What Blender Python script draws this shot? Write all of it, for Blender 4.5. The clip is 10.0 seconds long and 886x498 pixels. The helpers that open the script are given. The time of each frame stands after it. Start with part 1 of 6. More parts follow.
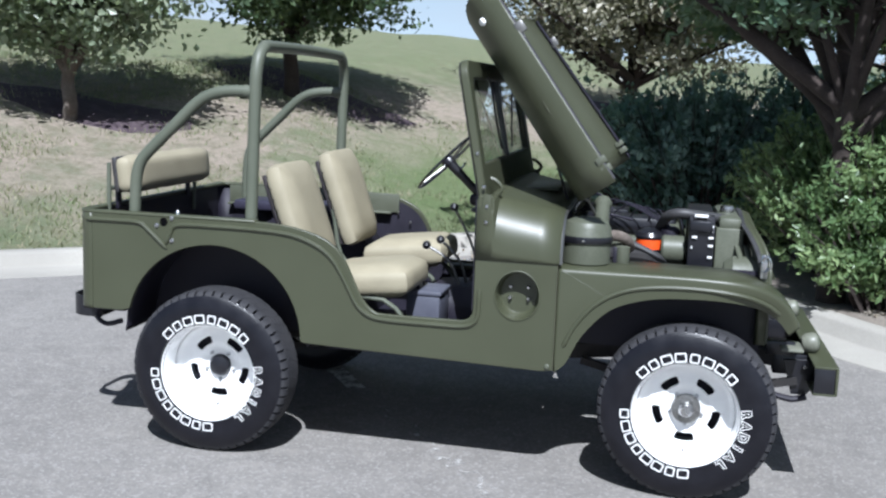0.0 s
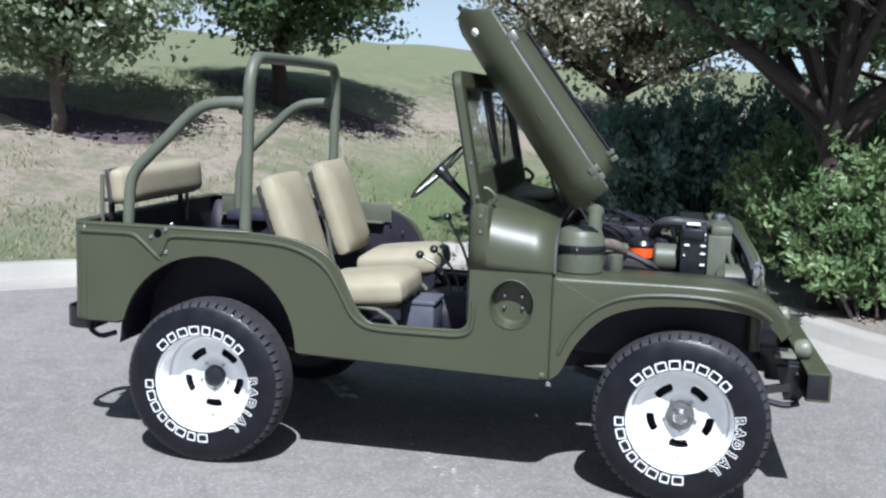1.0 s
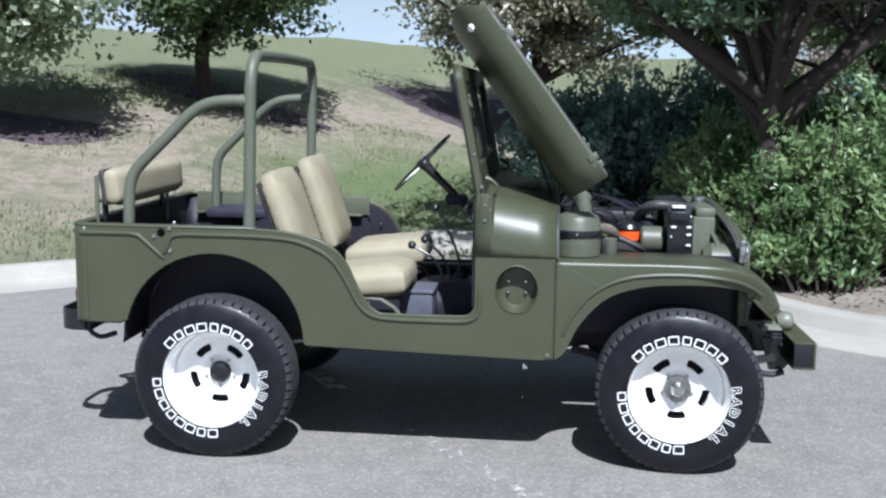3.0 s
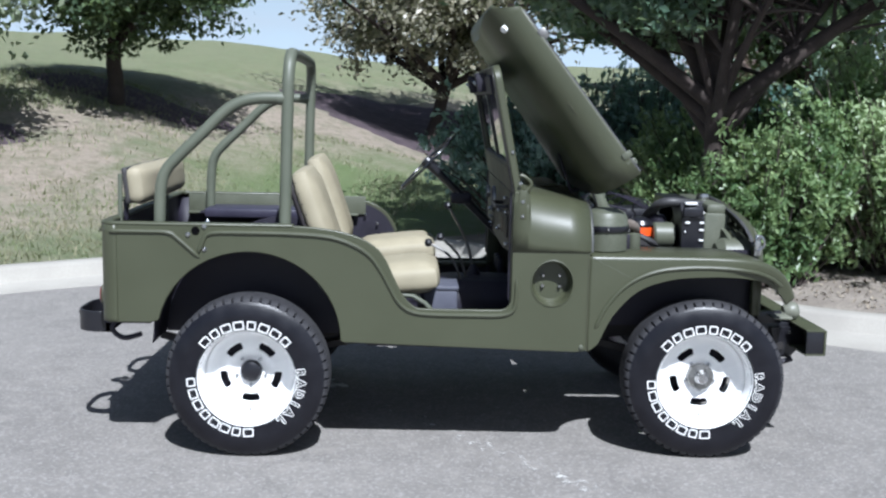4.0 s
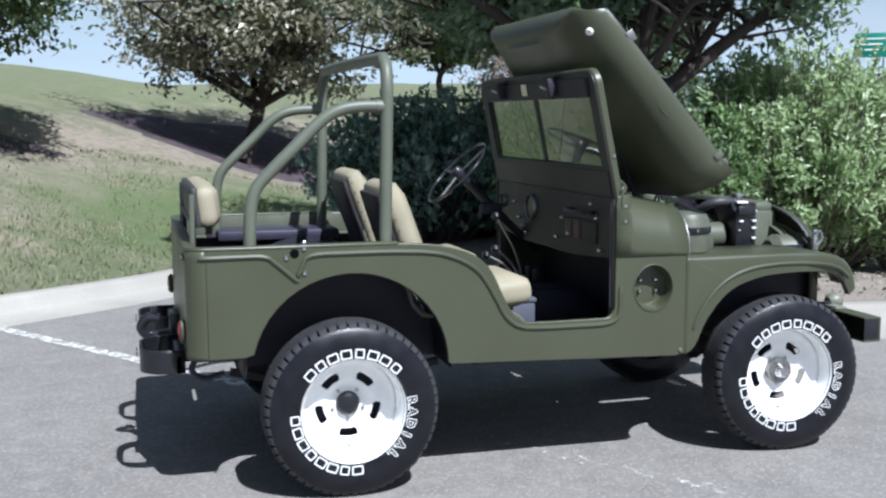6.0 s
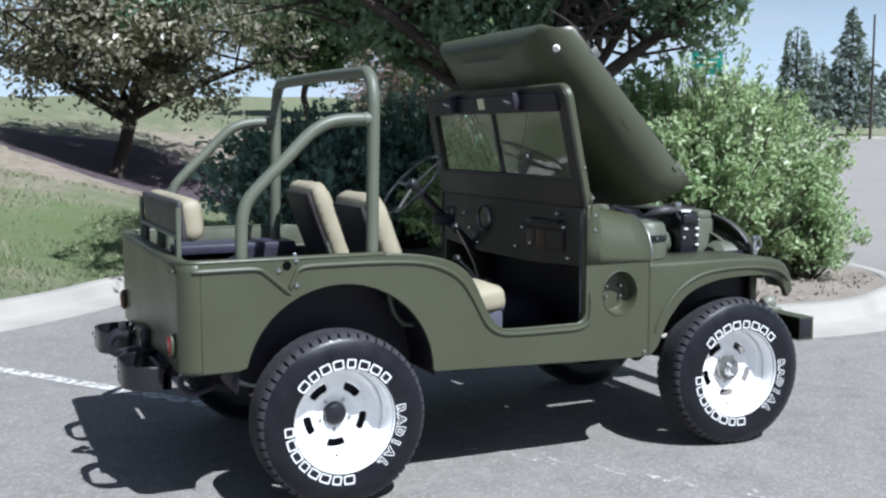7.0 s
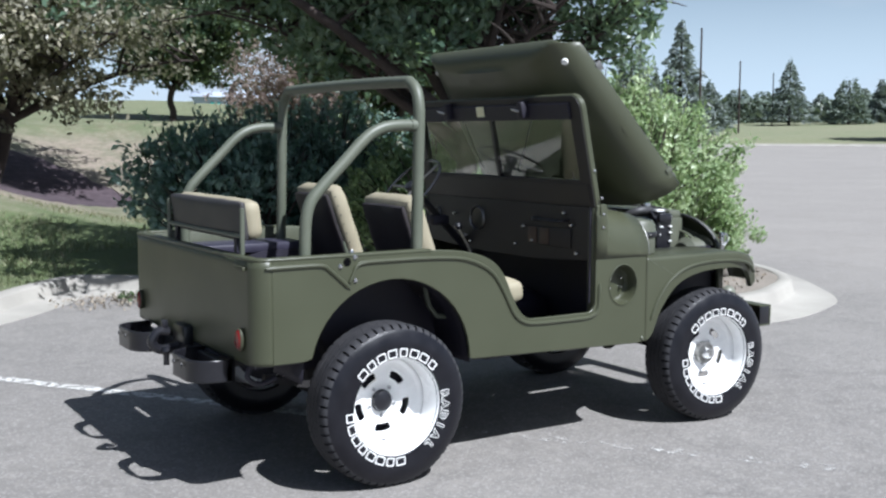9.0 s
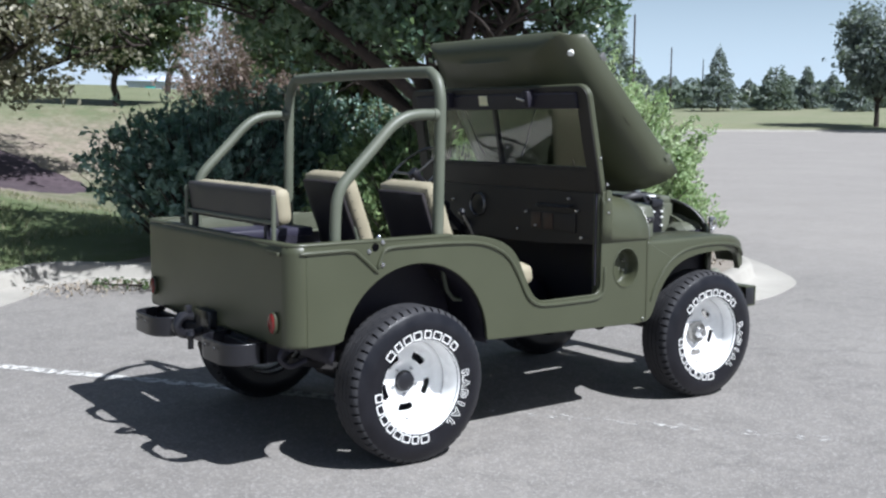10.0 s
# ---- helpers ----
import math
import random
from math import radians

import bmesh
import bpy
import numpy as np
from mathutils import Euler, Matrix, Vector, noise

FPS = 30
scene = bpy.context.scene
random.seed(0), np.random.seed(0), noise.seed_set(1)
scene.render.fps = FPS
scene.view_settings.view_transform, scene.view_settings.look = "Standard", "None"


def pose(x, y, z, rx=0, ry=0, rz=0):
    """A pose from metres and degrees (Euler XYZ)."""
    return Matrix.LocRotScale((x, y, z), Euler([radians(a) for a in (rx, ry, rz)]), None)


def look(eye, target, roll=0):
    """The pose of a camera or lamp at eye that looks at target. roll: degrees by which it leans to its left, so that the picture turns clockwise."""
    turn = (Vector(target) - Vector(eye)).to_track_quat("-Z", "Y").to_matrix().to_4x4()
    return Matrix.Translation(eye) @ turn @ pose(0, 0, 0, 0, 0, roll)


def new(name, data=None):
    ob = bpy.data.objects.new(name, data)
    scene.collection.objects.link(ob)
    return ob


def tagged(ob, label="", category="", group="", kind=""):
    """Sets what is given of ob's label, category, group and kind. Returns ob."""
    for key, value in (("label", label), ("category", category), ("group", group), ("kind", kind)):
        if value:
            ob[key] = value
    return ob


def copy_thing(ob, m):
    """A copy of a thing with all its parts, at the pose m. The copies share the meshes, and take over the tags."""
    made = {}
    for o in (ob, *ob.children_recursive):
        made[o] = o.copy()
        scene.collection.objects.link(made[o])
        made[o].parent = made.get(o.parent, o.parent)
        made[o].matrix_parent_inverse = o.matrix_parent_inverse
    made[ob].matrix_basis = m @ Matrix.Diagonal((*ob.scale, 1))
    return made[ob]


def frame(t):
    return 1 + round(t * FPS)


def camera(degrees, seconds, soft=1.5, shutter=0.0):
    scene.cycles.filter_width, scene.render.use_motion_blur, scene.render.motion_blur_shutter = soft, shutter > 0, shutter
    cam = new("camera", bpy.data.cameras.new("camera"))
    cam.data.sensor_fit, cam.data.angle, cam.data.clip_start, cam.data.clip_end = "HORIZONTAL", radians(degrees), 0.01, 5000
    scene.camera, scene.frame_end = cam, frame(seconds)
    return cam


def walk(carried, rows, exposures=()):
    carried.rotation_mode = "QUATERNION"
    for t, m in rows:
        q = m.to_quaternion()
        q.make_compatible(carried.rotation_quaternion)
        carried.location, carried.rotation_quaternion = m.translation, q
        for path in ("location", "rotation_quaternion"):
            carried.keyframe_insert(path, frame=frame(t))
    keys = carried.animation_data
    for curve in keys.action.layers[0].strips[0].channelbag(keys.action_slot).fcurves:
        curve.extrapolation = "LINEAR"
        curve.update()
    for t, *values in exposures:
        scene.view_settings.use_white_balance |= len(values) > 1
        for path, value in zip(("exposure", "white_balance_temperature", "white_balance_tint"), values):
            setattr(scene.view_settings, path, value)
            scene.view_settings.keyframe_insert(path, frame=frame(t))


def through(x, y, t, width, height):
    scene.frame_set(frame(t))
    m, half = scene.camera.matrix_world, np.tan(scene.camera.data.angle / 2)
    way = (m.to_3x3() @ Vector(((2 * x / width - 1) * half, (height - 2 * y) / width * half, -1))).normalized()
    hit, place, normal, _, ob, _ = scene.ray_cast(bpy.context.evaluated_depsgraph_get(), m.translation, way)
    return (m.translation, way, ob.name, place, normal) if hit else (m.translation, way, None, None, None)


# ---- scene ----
cam = camera(44.8, 10.0, soft=2.4)
PATH = [
    (0, (1.911, -5.126, 1.641), (1.516, -3.188, 1.344), 2.2),
    (0.5, (1.902, -5.129, 1.643), (1.517, -3.188, 1.356), 2.1),
    (1, (1.888, -5.147, 1.643), (1.514, -3.202, 1.364), 1.9),
    (1.5, (1.875, -5.17, 1.642), (1.511, -3.223, 1.366), 1.2),
    (2, (1.792, -5.199, 1.636), (1.465, -3.246, 1.356), 0.9),
    (2.5, (1.686, -5.265, 1.656), (1.411, -3.307, 1.361), 0.7),
    (4, (0.716, -5.482, 1.601), (0.776, -3.502, 1.326), 1.2),
    (4.5, (0.29, -5.392, 1.585), (0.476, -3.419, 1.315), 1.5),
    (5, (-0.098, -5.257, 1.551), (0.2, -3.297, 1.288), 1.3),
    (6.5, (-1.137, -4.949, 1.536), (-0.452, -3.083, 1.314), -0.5),
    (7, (-1.404, -4.913, 1.534), (-0.586, -3.101, 1.32), -0.1),
    (7.5, (-1.655, -4.877, 1.535), (-0.746, -3.11, 1.306), 0.3),
    (8, (-1.89, -4.866, 1.528), (-0.918, -3.135, 1.282), 0.3),
    (8.5, (-2.095, -4.873, 1.516), (-1.075, -3.168, 1.29), 0.1),
    (9, (-2.357, -4.818, 1.534), (-1.272, -3.15, 1.33), 0.2),
    (9.5, (-2.592, -4.789, 1.531), (-1.454, -3.157, 1.323), 0.3),
    (10, (-2.785, -4.726, 1.55), (-1.598, -3.133, 1.319), 0.3),
]
walk(cam, [(t, look(eye, target, roll)) for t, eye, target, roll in PATH], [(0, 0.78, 5500, 10), (7, 0.77, 5500, 10), (10, 0.77, 5690, 10)])

# ---- light ----
SUN = Vector((0.2, -0.77, 1.0)).normalized()          # the way to the sun
world = bpy.data.worlds.new("sky")
scene.world = world
world.use_nodes = True
wn = world.node_tree.nodes
sky = wn.new("ShaderNodeTexSky")
sky.sky_type, sky.sun_disc = "NISHITA", False
sky.sun_elevation, sky.sun_rotation = math.asin(SUN.z), math.atan2(SUN.x, SUN.y)
sky.air_density, sky.dust_density, sky.ozone_density = 1.0, 1.5, 1.3
wn["Background"].inputs["Strength"].default_value = 0.0340
wl = world.node_tree.links
# thin white cloud, strewn over the whole sky
way = wn.new("ShaderNodeTexCoord").outputs["Generated"]
parts3 = wn.new("ShaderNodeSeparateXYZ")
wl.new(way, parts3.inputs[0])
lift = wn.new("ShaderNodeMath")
lift.operation = "ADD"
lift.inputs[1].default_value = 0.18
wl.new(parts3.outputs["Z"], lift.inputs[0])
flat = wn.new("ShaderNodeVectorMath")
flat.operation = "DIVIDE"
wl.new(way, flat.inputs[0])
wl.new(lift.outputs[0], flat.inputs[1])
cloud = wn.new("ShaderNodeTexNoise")
cloud.inputs["Scale"].default_value, cloud.inputs["Detail"].default_value, cloud.inputs["Roughness"].default_value = 0.9, 7, 0.55
wl.new(flat.outputs[0], cloud.inputs["Vector"])
cloud_amount = wn.new("ShaderNodeMapRange")
for i, v in zip((1, 2, 3, 4), (0.47, 0.70, 0.0, 0.62)):
    cloud_amount.inputs[i].default_value = v
wl.new(cloud.outputs["Fac"], cloud_amount.inputs[0])
cloud_mix = wn.new("ShaderNodeMix")
cloud_mix.data_type = "RGBA"
cloud_mix.inputs[7].default_value = (11.5, 11.8, 12.2, 1)
wl.new(cloud_amount.outputs[0], cloud_mix.inputs[0])
# pale haze towards the horizon, the same all round
haze = wn.new("ShaderNodeMapRange")
haze.interpolation_type = "SMOOTHSTEP"
for i, v in zip((1, 2, 3, 4), (-0.02, 0.26, 0.9, 0.0)):
    haze.inputs[i].default_value = v
wl.new(parts3.outputs["Z"], haze.inputs[0])
haze_mix = wn.new("ShaderNodeMix")
haze_mix.data_type = "RGBA"
haze_mix.inputs[7].default_value = (14.0, 16.3, 17.8, 1)
wl.new(haze.outputs[0], haze_mix.inputs[0])
wl.new(sky.outputs[0], haze_mix.inputs[6])
wl.new(haze_mix.outputs[2], cloud_mix.inputs[6])
wl.new(cloud_mix.outputs[2], wn["Background"].inputs["Color"])
sun_data = bpy.data.lights.new("sun", "SUN")
sun_data.energy, sun_data.angle, sun_data.color = 4.9, radians(0.5), (1.0, 0.96, 0.90)
sun = new("sun", sun_data)
sun.matrix_world = look((0, 0, 30), Vector((0, 0, 30)) - SUN)


# ---- materials ----
def blank(name):
    m = bpy.data.materials.new(name)
    m.use_nodes = True
    return m, m.node_tree.nodes, m.node_tree.links, m.node_tree.nodes["Principled BSDF"]


def mixed(nodes, links, fac, a, b, mode="MIX"):
    n = nodes.new("ShaderNodeMix")
    n.data_type, n.blend_type = "RGBA", mode
    for key, value in ((0, fac), (6, a), (7, b)):
        if hasattr(value, "is_linked"):
            links.new(value, n.inputs[key])
        else:
            n.inputs[key].default_value = (*value, 1) if isinstance(value, tuple) else value
    return n.outputs[2]


def ramp(nodes, links, fac, lo, hi, a=0.0, b=1.0):
    n = nodes.new("ShaderNodeMapRange")
    n.clamp = True
    links.new(fac, n.inputs[0])
    for i, v in zip((1, 2, 3, 4), (lo, hi, a, b)):
        n.inputs[i].default_value = v
    return n.outputs[0]


def noise_of(nodes, links, coord, scale, detail=4.0, rough=0.55):
    n = nodes.new("ShaderNodeTexNoise")
    n.inputs["Scale"].default_value, n.inputs["Detail"].default_value = scale, detail
    n.inputs["Roughness"].default_value = rough
    links.new(coord, n.inputs["Vector"])
    return n.outputs["Fac"]


def coords(nodes, kind="Object"):
    return nodes.new("ShaderNodeTexCoord").outputs[kind]


def surface(name, c1, c2, scale=4.0, fine=60.0, rough=0.5, rough2=None, metal=0.0, bump=0.1, coat=0.0, grain=0.25, spec=0.5):
    """Two colours mixed by broad and fine noise, gloss that varies, and a fine relief."""
    m, nodes, links, p = blank(name)
    at = coords(nodes)
    broad = ramp(nodes, links, noise_of(nodes, links, at, scale), 0.35, 0.65)
    small = noise_of(nodes, links, at, fine, 3)
    col = mixed(nodes, links, broad, c1, c2)
    dark = tuple(v * (1 - grain) for v in c1)
    col = mixed(nodes, links, ramp(nodes, links, small, 0.35, 0.75, 0.0, 0.6), col, dark)
    links.new(col, p.inputs["Base Color"])
    links.new(ramp(nodes, links, broad, 0, 1, rough, rough2 if rough2 is not None else rough * 1.15), p.inputs["Roughness"])
    p.inputs["Metallic"].default_value = metal
    p.inputs["Coat Weight"].default_value = coat
    p.inputs["Coat Roughness"].default_value = 0.25
    p.inputs["Specular IOR Level"].default_value = spec
    if bump:
        b = nodes.new("ShaderNodeBump")
        b.inputs["Strength"].default_value, b.inputs["Distance"].default_value = bump, 0.003
        links.new(small, b.inputs["Height"])
        links.new(b.outputs[0], p.inputs["Normal"])
    return m


OLIVE = surface("olive_paint", (0.0525, 0.0570, 0.0325), (0.0585, 0.0635, 0.0365), 3, 220, 0.37, 0.44, bump=0.05, grain=0.08)
OLIVE_TUBE = surface("olive_tube_paint", (0.094, 0.105, 0.076), (0.110, 0.120, 0.088), 6, 200, 0.45, bump=0.05, grain=0.1)
PALE_OLIVE = surface("faded_olive_paint", (0.150, 0.155, 0.120), (0.185, 0.190, 0.150), 9, 120, 0.42, bump=0.1, grain=0.2)
HOLE_SHADE = surface("hole_shade", (0.0025, 0.0025, 0.003), (0.003, 0.003, 0.0035), 9, 120, 0.95, bump=0, spec=0.05)
OLIVE_DARK = surface("olive_paint_worn", (0.045, 0.047, 0.026), (0.058, 0.060, 0.034), 5, 150, 0.5, bump=0.1, grain=0.2)
OLIVE_OLD = surface("olive_engine_paint", (0.085, 0.092, 0.064), (0.108, 0.115, 0.083), 9, 120, 0.42, bump=0.15, grain=0.3)
BLACK = surface("black_liner", (0.009, 0.0075, 0.015), (0.017, 0.0145, 0.027), 7, 300, 0.55, bump=0.3, grain=0.2)
BLACK_GLOSS = surface("black_paint", (0.010, 0.010, 0.013), (0.016, 0.016, 0.02), 8, 150, 0.28, bump=0.05, grain=0.2)
UNDER = surface("underbody", (0.012, 0.011, 0.012), (0.030, 0.027, 0.026), 9, 90, 0.75, bump=0.3)
RUBBER = surface("tyre_rubber", (0.005, 0.005, 0.008), (0.009, 0.009, 0.013), 12, 160, 0.30, 0.40, bump=0.2, grain=0.2, spec=0.38)
TREAD = surface("tread_rubber", (0.030, 0.030, 0.034), (0.046, 0.045, 0.048), 14, 160, 0.72, bump=0.25, grain=0.2, spec=0.3)
RIM = surface("rim_white", (0.90, 0.90, 0.89), (0.84, 0.84, 0.83), 9, 90, 0.25, bump=0.03, grain=0.05)
LETTER = surface("letter_white", (0.82, 0.82, 0.80), (0.70, 0.70, 0.68), 30, 120, 0.55, bump=0.05, grain=0.1)
CHROME = surface("bright_metal", (0.60, 0.60, 0.60), (0.48, 0.48, 0.49), 20, 120, 0.2, 0.35, metal=1.0, bump=0.05)
STEEL = surface("dull_steel", (0.30, 0.30, 0.29), (0.22, 0.21, 0.20), 20, 120, 0.4, metal=0.9, bump=0.1)
TAN = surface("tan_vinyl", (0.290, 0.258, 0.178), (0.330, 0.294, 0.204), 8, 350, 0.6, bump=0.25, grain=0.12)
TAN_DARK = surface("seat_shell", (0.020, 0.016, 0.018), (0.032, 0.026, 0.028), 8, 200, 0.6, bump=0.1)
SEAT_OLIVE = surface("seat_shell_grey", (0.034, 0.032, 0.033), (0.044, 0.041, 0.042), 8, 200, 0.55, bump=0.1)
ORANGE = surface("orange_enamel", (0.85, 0.10, 0.012), (0.75, 0.08, 0.01), 20, 90, 0.35, bump=0.03, grain=0.05)
HOSE = surface("rubber_hose", (0.035, 0.034, 0.036), (0.05, 0.05, 0.05), 20, 120, 0.5, bump=0.1)
RED_LENS = surface("red_lens", (0.17, 0.008, 0.008), (0.13, 0.006, 0.006), 30, 200, 0.15, bump=0.1)
DASH = surface("dash_paint", (0.010, 0.0085, 0.010), (0.015, 0.013, 0.014), 5, 150, 0.5, bump=0.1, grain=0.2)
BOX_VINYL = surface("grey_vinyl", (0.030, 0.028, 0.046), (0.042, 0.039, 0.062), 8, 200, 0.4, bump=0.1)
# bark chips, with some of the trees' shade in the colour
MULCH_SHADED = surface("mulch", (0.052, 0.036, 0.044), (0.095, 0.070, 0.080), 6, 30, 0.95, bump=1.0, grain=0.6)
WHEEL_BLACK = surface("wheel_enamel", (0.012, 0.012, 0.014), (0.018, 0.018, 0.02), 20, 120, 0.13, 0.18, bump=0.02, grain=0.1, spec=0.9)
PLATE = surface("data_plate", (0.040, 0.023, 0.018), (0.055, 0.032, 0.024), 40, 200, 0.45, bump=0.1)
BOX_GREY = surface("box_plastic", (0.085, 0.088, 0.115), (0.11, 0.115, 0.145), 9, 200, 0.45, bump=0.1)
CARD = surface("cream_card", (0.75, 0.72, 0.50), (0.70, 0.68, 0.48), 30, 200, 0.6, bump=0)
CONCRETE = surface("concrete", (0.37, 0.350, 0.310), (0.29, 0.274, 0.245), 1.3, 60, 0.85, bump=0.4, grain=0.25)
BARK = surface("bark", (0.10, 0.078, 0.062), (0.17, 0.145, 0.125), 9, 60, 0.9, bump=1.0, grain=0.5)
BARK_DARK = surface("bark_dark", (0.035, 0.026, 0.022), (0.06, 0.046, 0.04), 9, 60, 0.9, bump=1.0, grain=0.5)
TWIG = surface("dry_twig", (0.20, 0.14, 0.12), (0.29, 0.22, 0.185), 20, 90, 0.9, bump=0.3)
SIGN_GREEN = surface("sign_green", (0.0, 0.16, 0.11), (0.0, 0.18, 0.13), 3, 30, 0.5, bump=0)
WHITE_WALL = surface("white_wall", (0.52, 0.58, 0.68), (0.46, 0.52, 0.62), 1, 20, 0.7, bump=0)
TEAL_ROOF = surface("teal_roof", (0.03, 0.30, 0.27), (0.04, 0.26, 0.24), 2, 20, 0.5, bump=0)

# clear window pane
GLASS, gn, gl, gp = blank("window_glass")
gp.inputs["Base Color"].default_value = (0.86, 0.93, 0.89, 1)
gp.inputs["Roughness"].default_value, gp.inputs["IOR"].default_value = 0.0, 1.5
gp.inputs["Transmission Weight"].default_value = 1.0


def leaf_material(name, dark, light, gloss=0.45, through=0.35):
    """Leaves that differ one by one and let some light through."""
    m, nodes, links, p = blank(name)
    rnd = nodes.new("ShaderNodeNewGeometry").outputs["Random Per Island"]
    col = mixed(nodes, links, rnd, dark, light)
    broad = ramp(nodes, links, noise_of(nodes, links, coords(nodes), 1.6, 2), 0.35, 0.7)
    col = mixed(nodes, links, broad, col, tuple(v * 1.25 for v in dark))
    links.new(col, p.inputs["Base Color"])
    p.inputs["Roughness"].default_value = gloss
    tr = nodes.new("ShaderNodeBsdfTranslucent")
    links.new(mixed(nodes, links, 0.5, col, (0.26, 0.34, 0.09)), tr.inputs["Color"])
    mix = nodes.new("ShaderNodeMixShader")
    mix.inputs[0].default_value = through
    links.new(p.outputs[0], mix.inputs[1])
    links.new(tr.outputs[0], mix.inputs[2])
    links.new(mix.outputs[0], nodes["Material Output"].inputs["Surface"])
    return m


LEAF_A = leaf_material("leaf_grey_green", (0.150, 0.195, 0.122), (0.540, 0.590, 0.450), gloss=0.36, through=0.5)
LEAF_B = leaf_material("leaf_dark", (0.032, 0.058, 0.032), (0.145, 0.195, 0.085), gloss=0.36)
LEAF_C = leaf_material("leaf_olive_gold", (0.122, 0.118, 0.086), (0.480, 0.440, 0.330), gloss=0.36)
LEAF_D = leaf_material("leaf_deep_green", (0.072, 0.124, 0.088), (0.440, 0.550, 0.390), gloss=0.27, through=0.5)
LEAF_BUSH = leaf_material("leaf_pale_green", (0.190, 0.280, 0.125), (0.680, 0.770, 0.500), gloss=0.38, through=0.48)
LEAF_MID = leaf_material("leaf_mid_green", (0.080, 0.140, 0.058), (0.400, 0.510, 0.240), gloss=0.36, through=0.42)
LEAF_DARKBUSH = leaf_material("leaf_blue_green", (0.052, 0.112, 0.100), (0.370, 0.500, 0.435), gloss=0.36, through=0.42)
# aerial haze is mixed into these two: paler and bluer than near leaves
LEAF_PINE_HAZY = leaf_material("needle_hazy", (0.120, 0.148, 0.145), (0.230, 0.262, 0.250), through=0.3)
LEAF_FAR_HAZY = leaf_material("leaf_far_hazy", (0.095, 0.125, 0.105), (0.185, 0.220, 0.180), through=0.2)
DRY_LEAF = leaf_material("leaf_dry", (0.125, 0.092, 0.080), (0.290, 0.220, 0.190), gloss=0.6, through=0.3)
GRASS_BLADE = leaf_material("grass_blade", (0.150, 0.180, 0.088), (0.400, 0.340, 0.243), gloss=0.6)


def asphalt():
    m, nodes, links, p = blank("asphalt")
    at = coords(nodes)
    v = nodes.new("ShaderNodeTexVoronoi")
    v.inputs["Scale"].default_value = 95
    links.new(at, v.inputs["Vector"])
    stone = nodes.new("ShaderNodeSeparateColor")
    links.new(v.outputs["Color"], stone.inputs[0])
    broad = noise_of(nodes, links, at, 0.35, 5, 0.6)
    mid = noise_of(nodes, links, at, 3.2, 6, 0.65)
    fine = noise_of(nodes, links, at, 42, 4, 0.7)
    col = mixed(nodes, links, ramp(nodes, links, broad, 0.3, 0.7), (0.170, 0.159, 0.147), (0.232, 0.217, 0.199))
    col = mixed(nodes, links, ramp(nodes, links, mid, 0.48, 0.74, 0, 0.6), col, (0.129, 0.120, 0.110))
    col = mixed(nodes, links, ramp(nodes, links, fine, 0.45, 0.8, 0, 0.6), col, (0.095, 0.092, 0.094))
    col = mixed(nodes, links, ramp(nodes, links, stone.outputs[0], 0.72, 1.0, 0, 0.55), col, (0.36, 0.345, 0.33))
    blotch = noise_of(nodes, links, at, 9, 5, 0.7)
    col = mixed(nodes, links, ramp(nodes, links, blotch, 0.52, 0.72, 0, 0.5), col, (0.298, 0.279, 0.254))
    # hairline cracks and a few pale scuffs
    crack = nodes.new("ShaderNodeTexVoronoi")
    crack.feature = "DISTANCE_TO_EDGE"
    crack.inputs["Scale"].default_value = 0.33
    warp = nodes.new("ShaderNodeVectorMath")
    warp.operation = "MULTIPLY_ADD"
    n3 = nodes.new("ShaderNodeTexNoise")
    n3.inputs["Scale"].default_value, n3.inputs["Detail"].default_value = 2.0, 6
    links.new(at, n3.inputs["Vector"])
    links.new(n3.outputs["Color"], warp.inputs[0])
    warp.inputs[1].default_value = (0.9, 0.9, 0)
    links.new(at, warp.inputs[2])
    links.new(warp.outputs[0], crack.inputs["Vector"])
    col = mixed(nodes, links, ramp(nodes, links, crack.outputs["Distance"], 0.0, 0.006, 0.18, 0.0), col, (0.05, 0.048, 0.048))
    scuff = noise_of(nodes, links, at, 1.1, 8, 0.75)
    col = mixed(nodes, links, ramp(nodes, links, scuff, 0.66, 0.8, 0, 0.35), col, (0.34, 0.33, 0.32))
    # the far lot's brighter look at grazing angles, put into the colour towards +x
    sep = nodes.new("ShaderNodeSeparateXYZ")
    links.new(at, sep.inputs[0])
    far_light = nodes.new("ShaderNodeMath")
    far_light.operation = "MULTIPLY_ADD"
    links.new(broad, far_light.inputs[0])
    far_light.inputs[1].default_value = 5.0
    links.new(sep.outputs["X"], far_light.inputs[2])
    col = mixed(nodes, links, ramp(nodes, links, far_light.outputs[0], 7.0, 13.0, 0, 0.32), col, (0.345, 0.315, 0.280))
    links.new(col, p.inputs["Base Color"])
    p.inputs["Roughness"].default_value = 0.88
    b = nodes.new("ShaderNodeBump")
    b.inputs["Strength"].default_value, b.inputs["Distance"].default_value = 0.6, 0.006
    links.new(mixed(nodes, links, 0.5, v.outputs["Distance"], fine), b.inputs["Height"])
    links.new(b.outputs[0], p.inputs["Normal"])
    return m


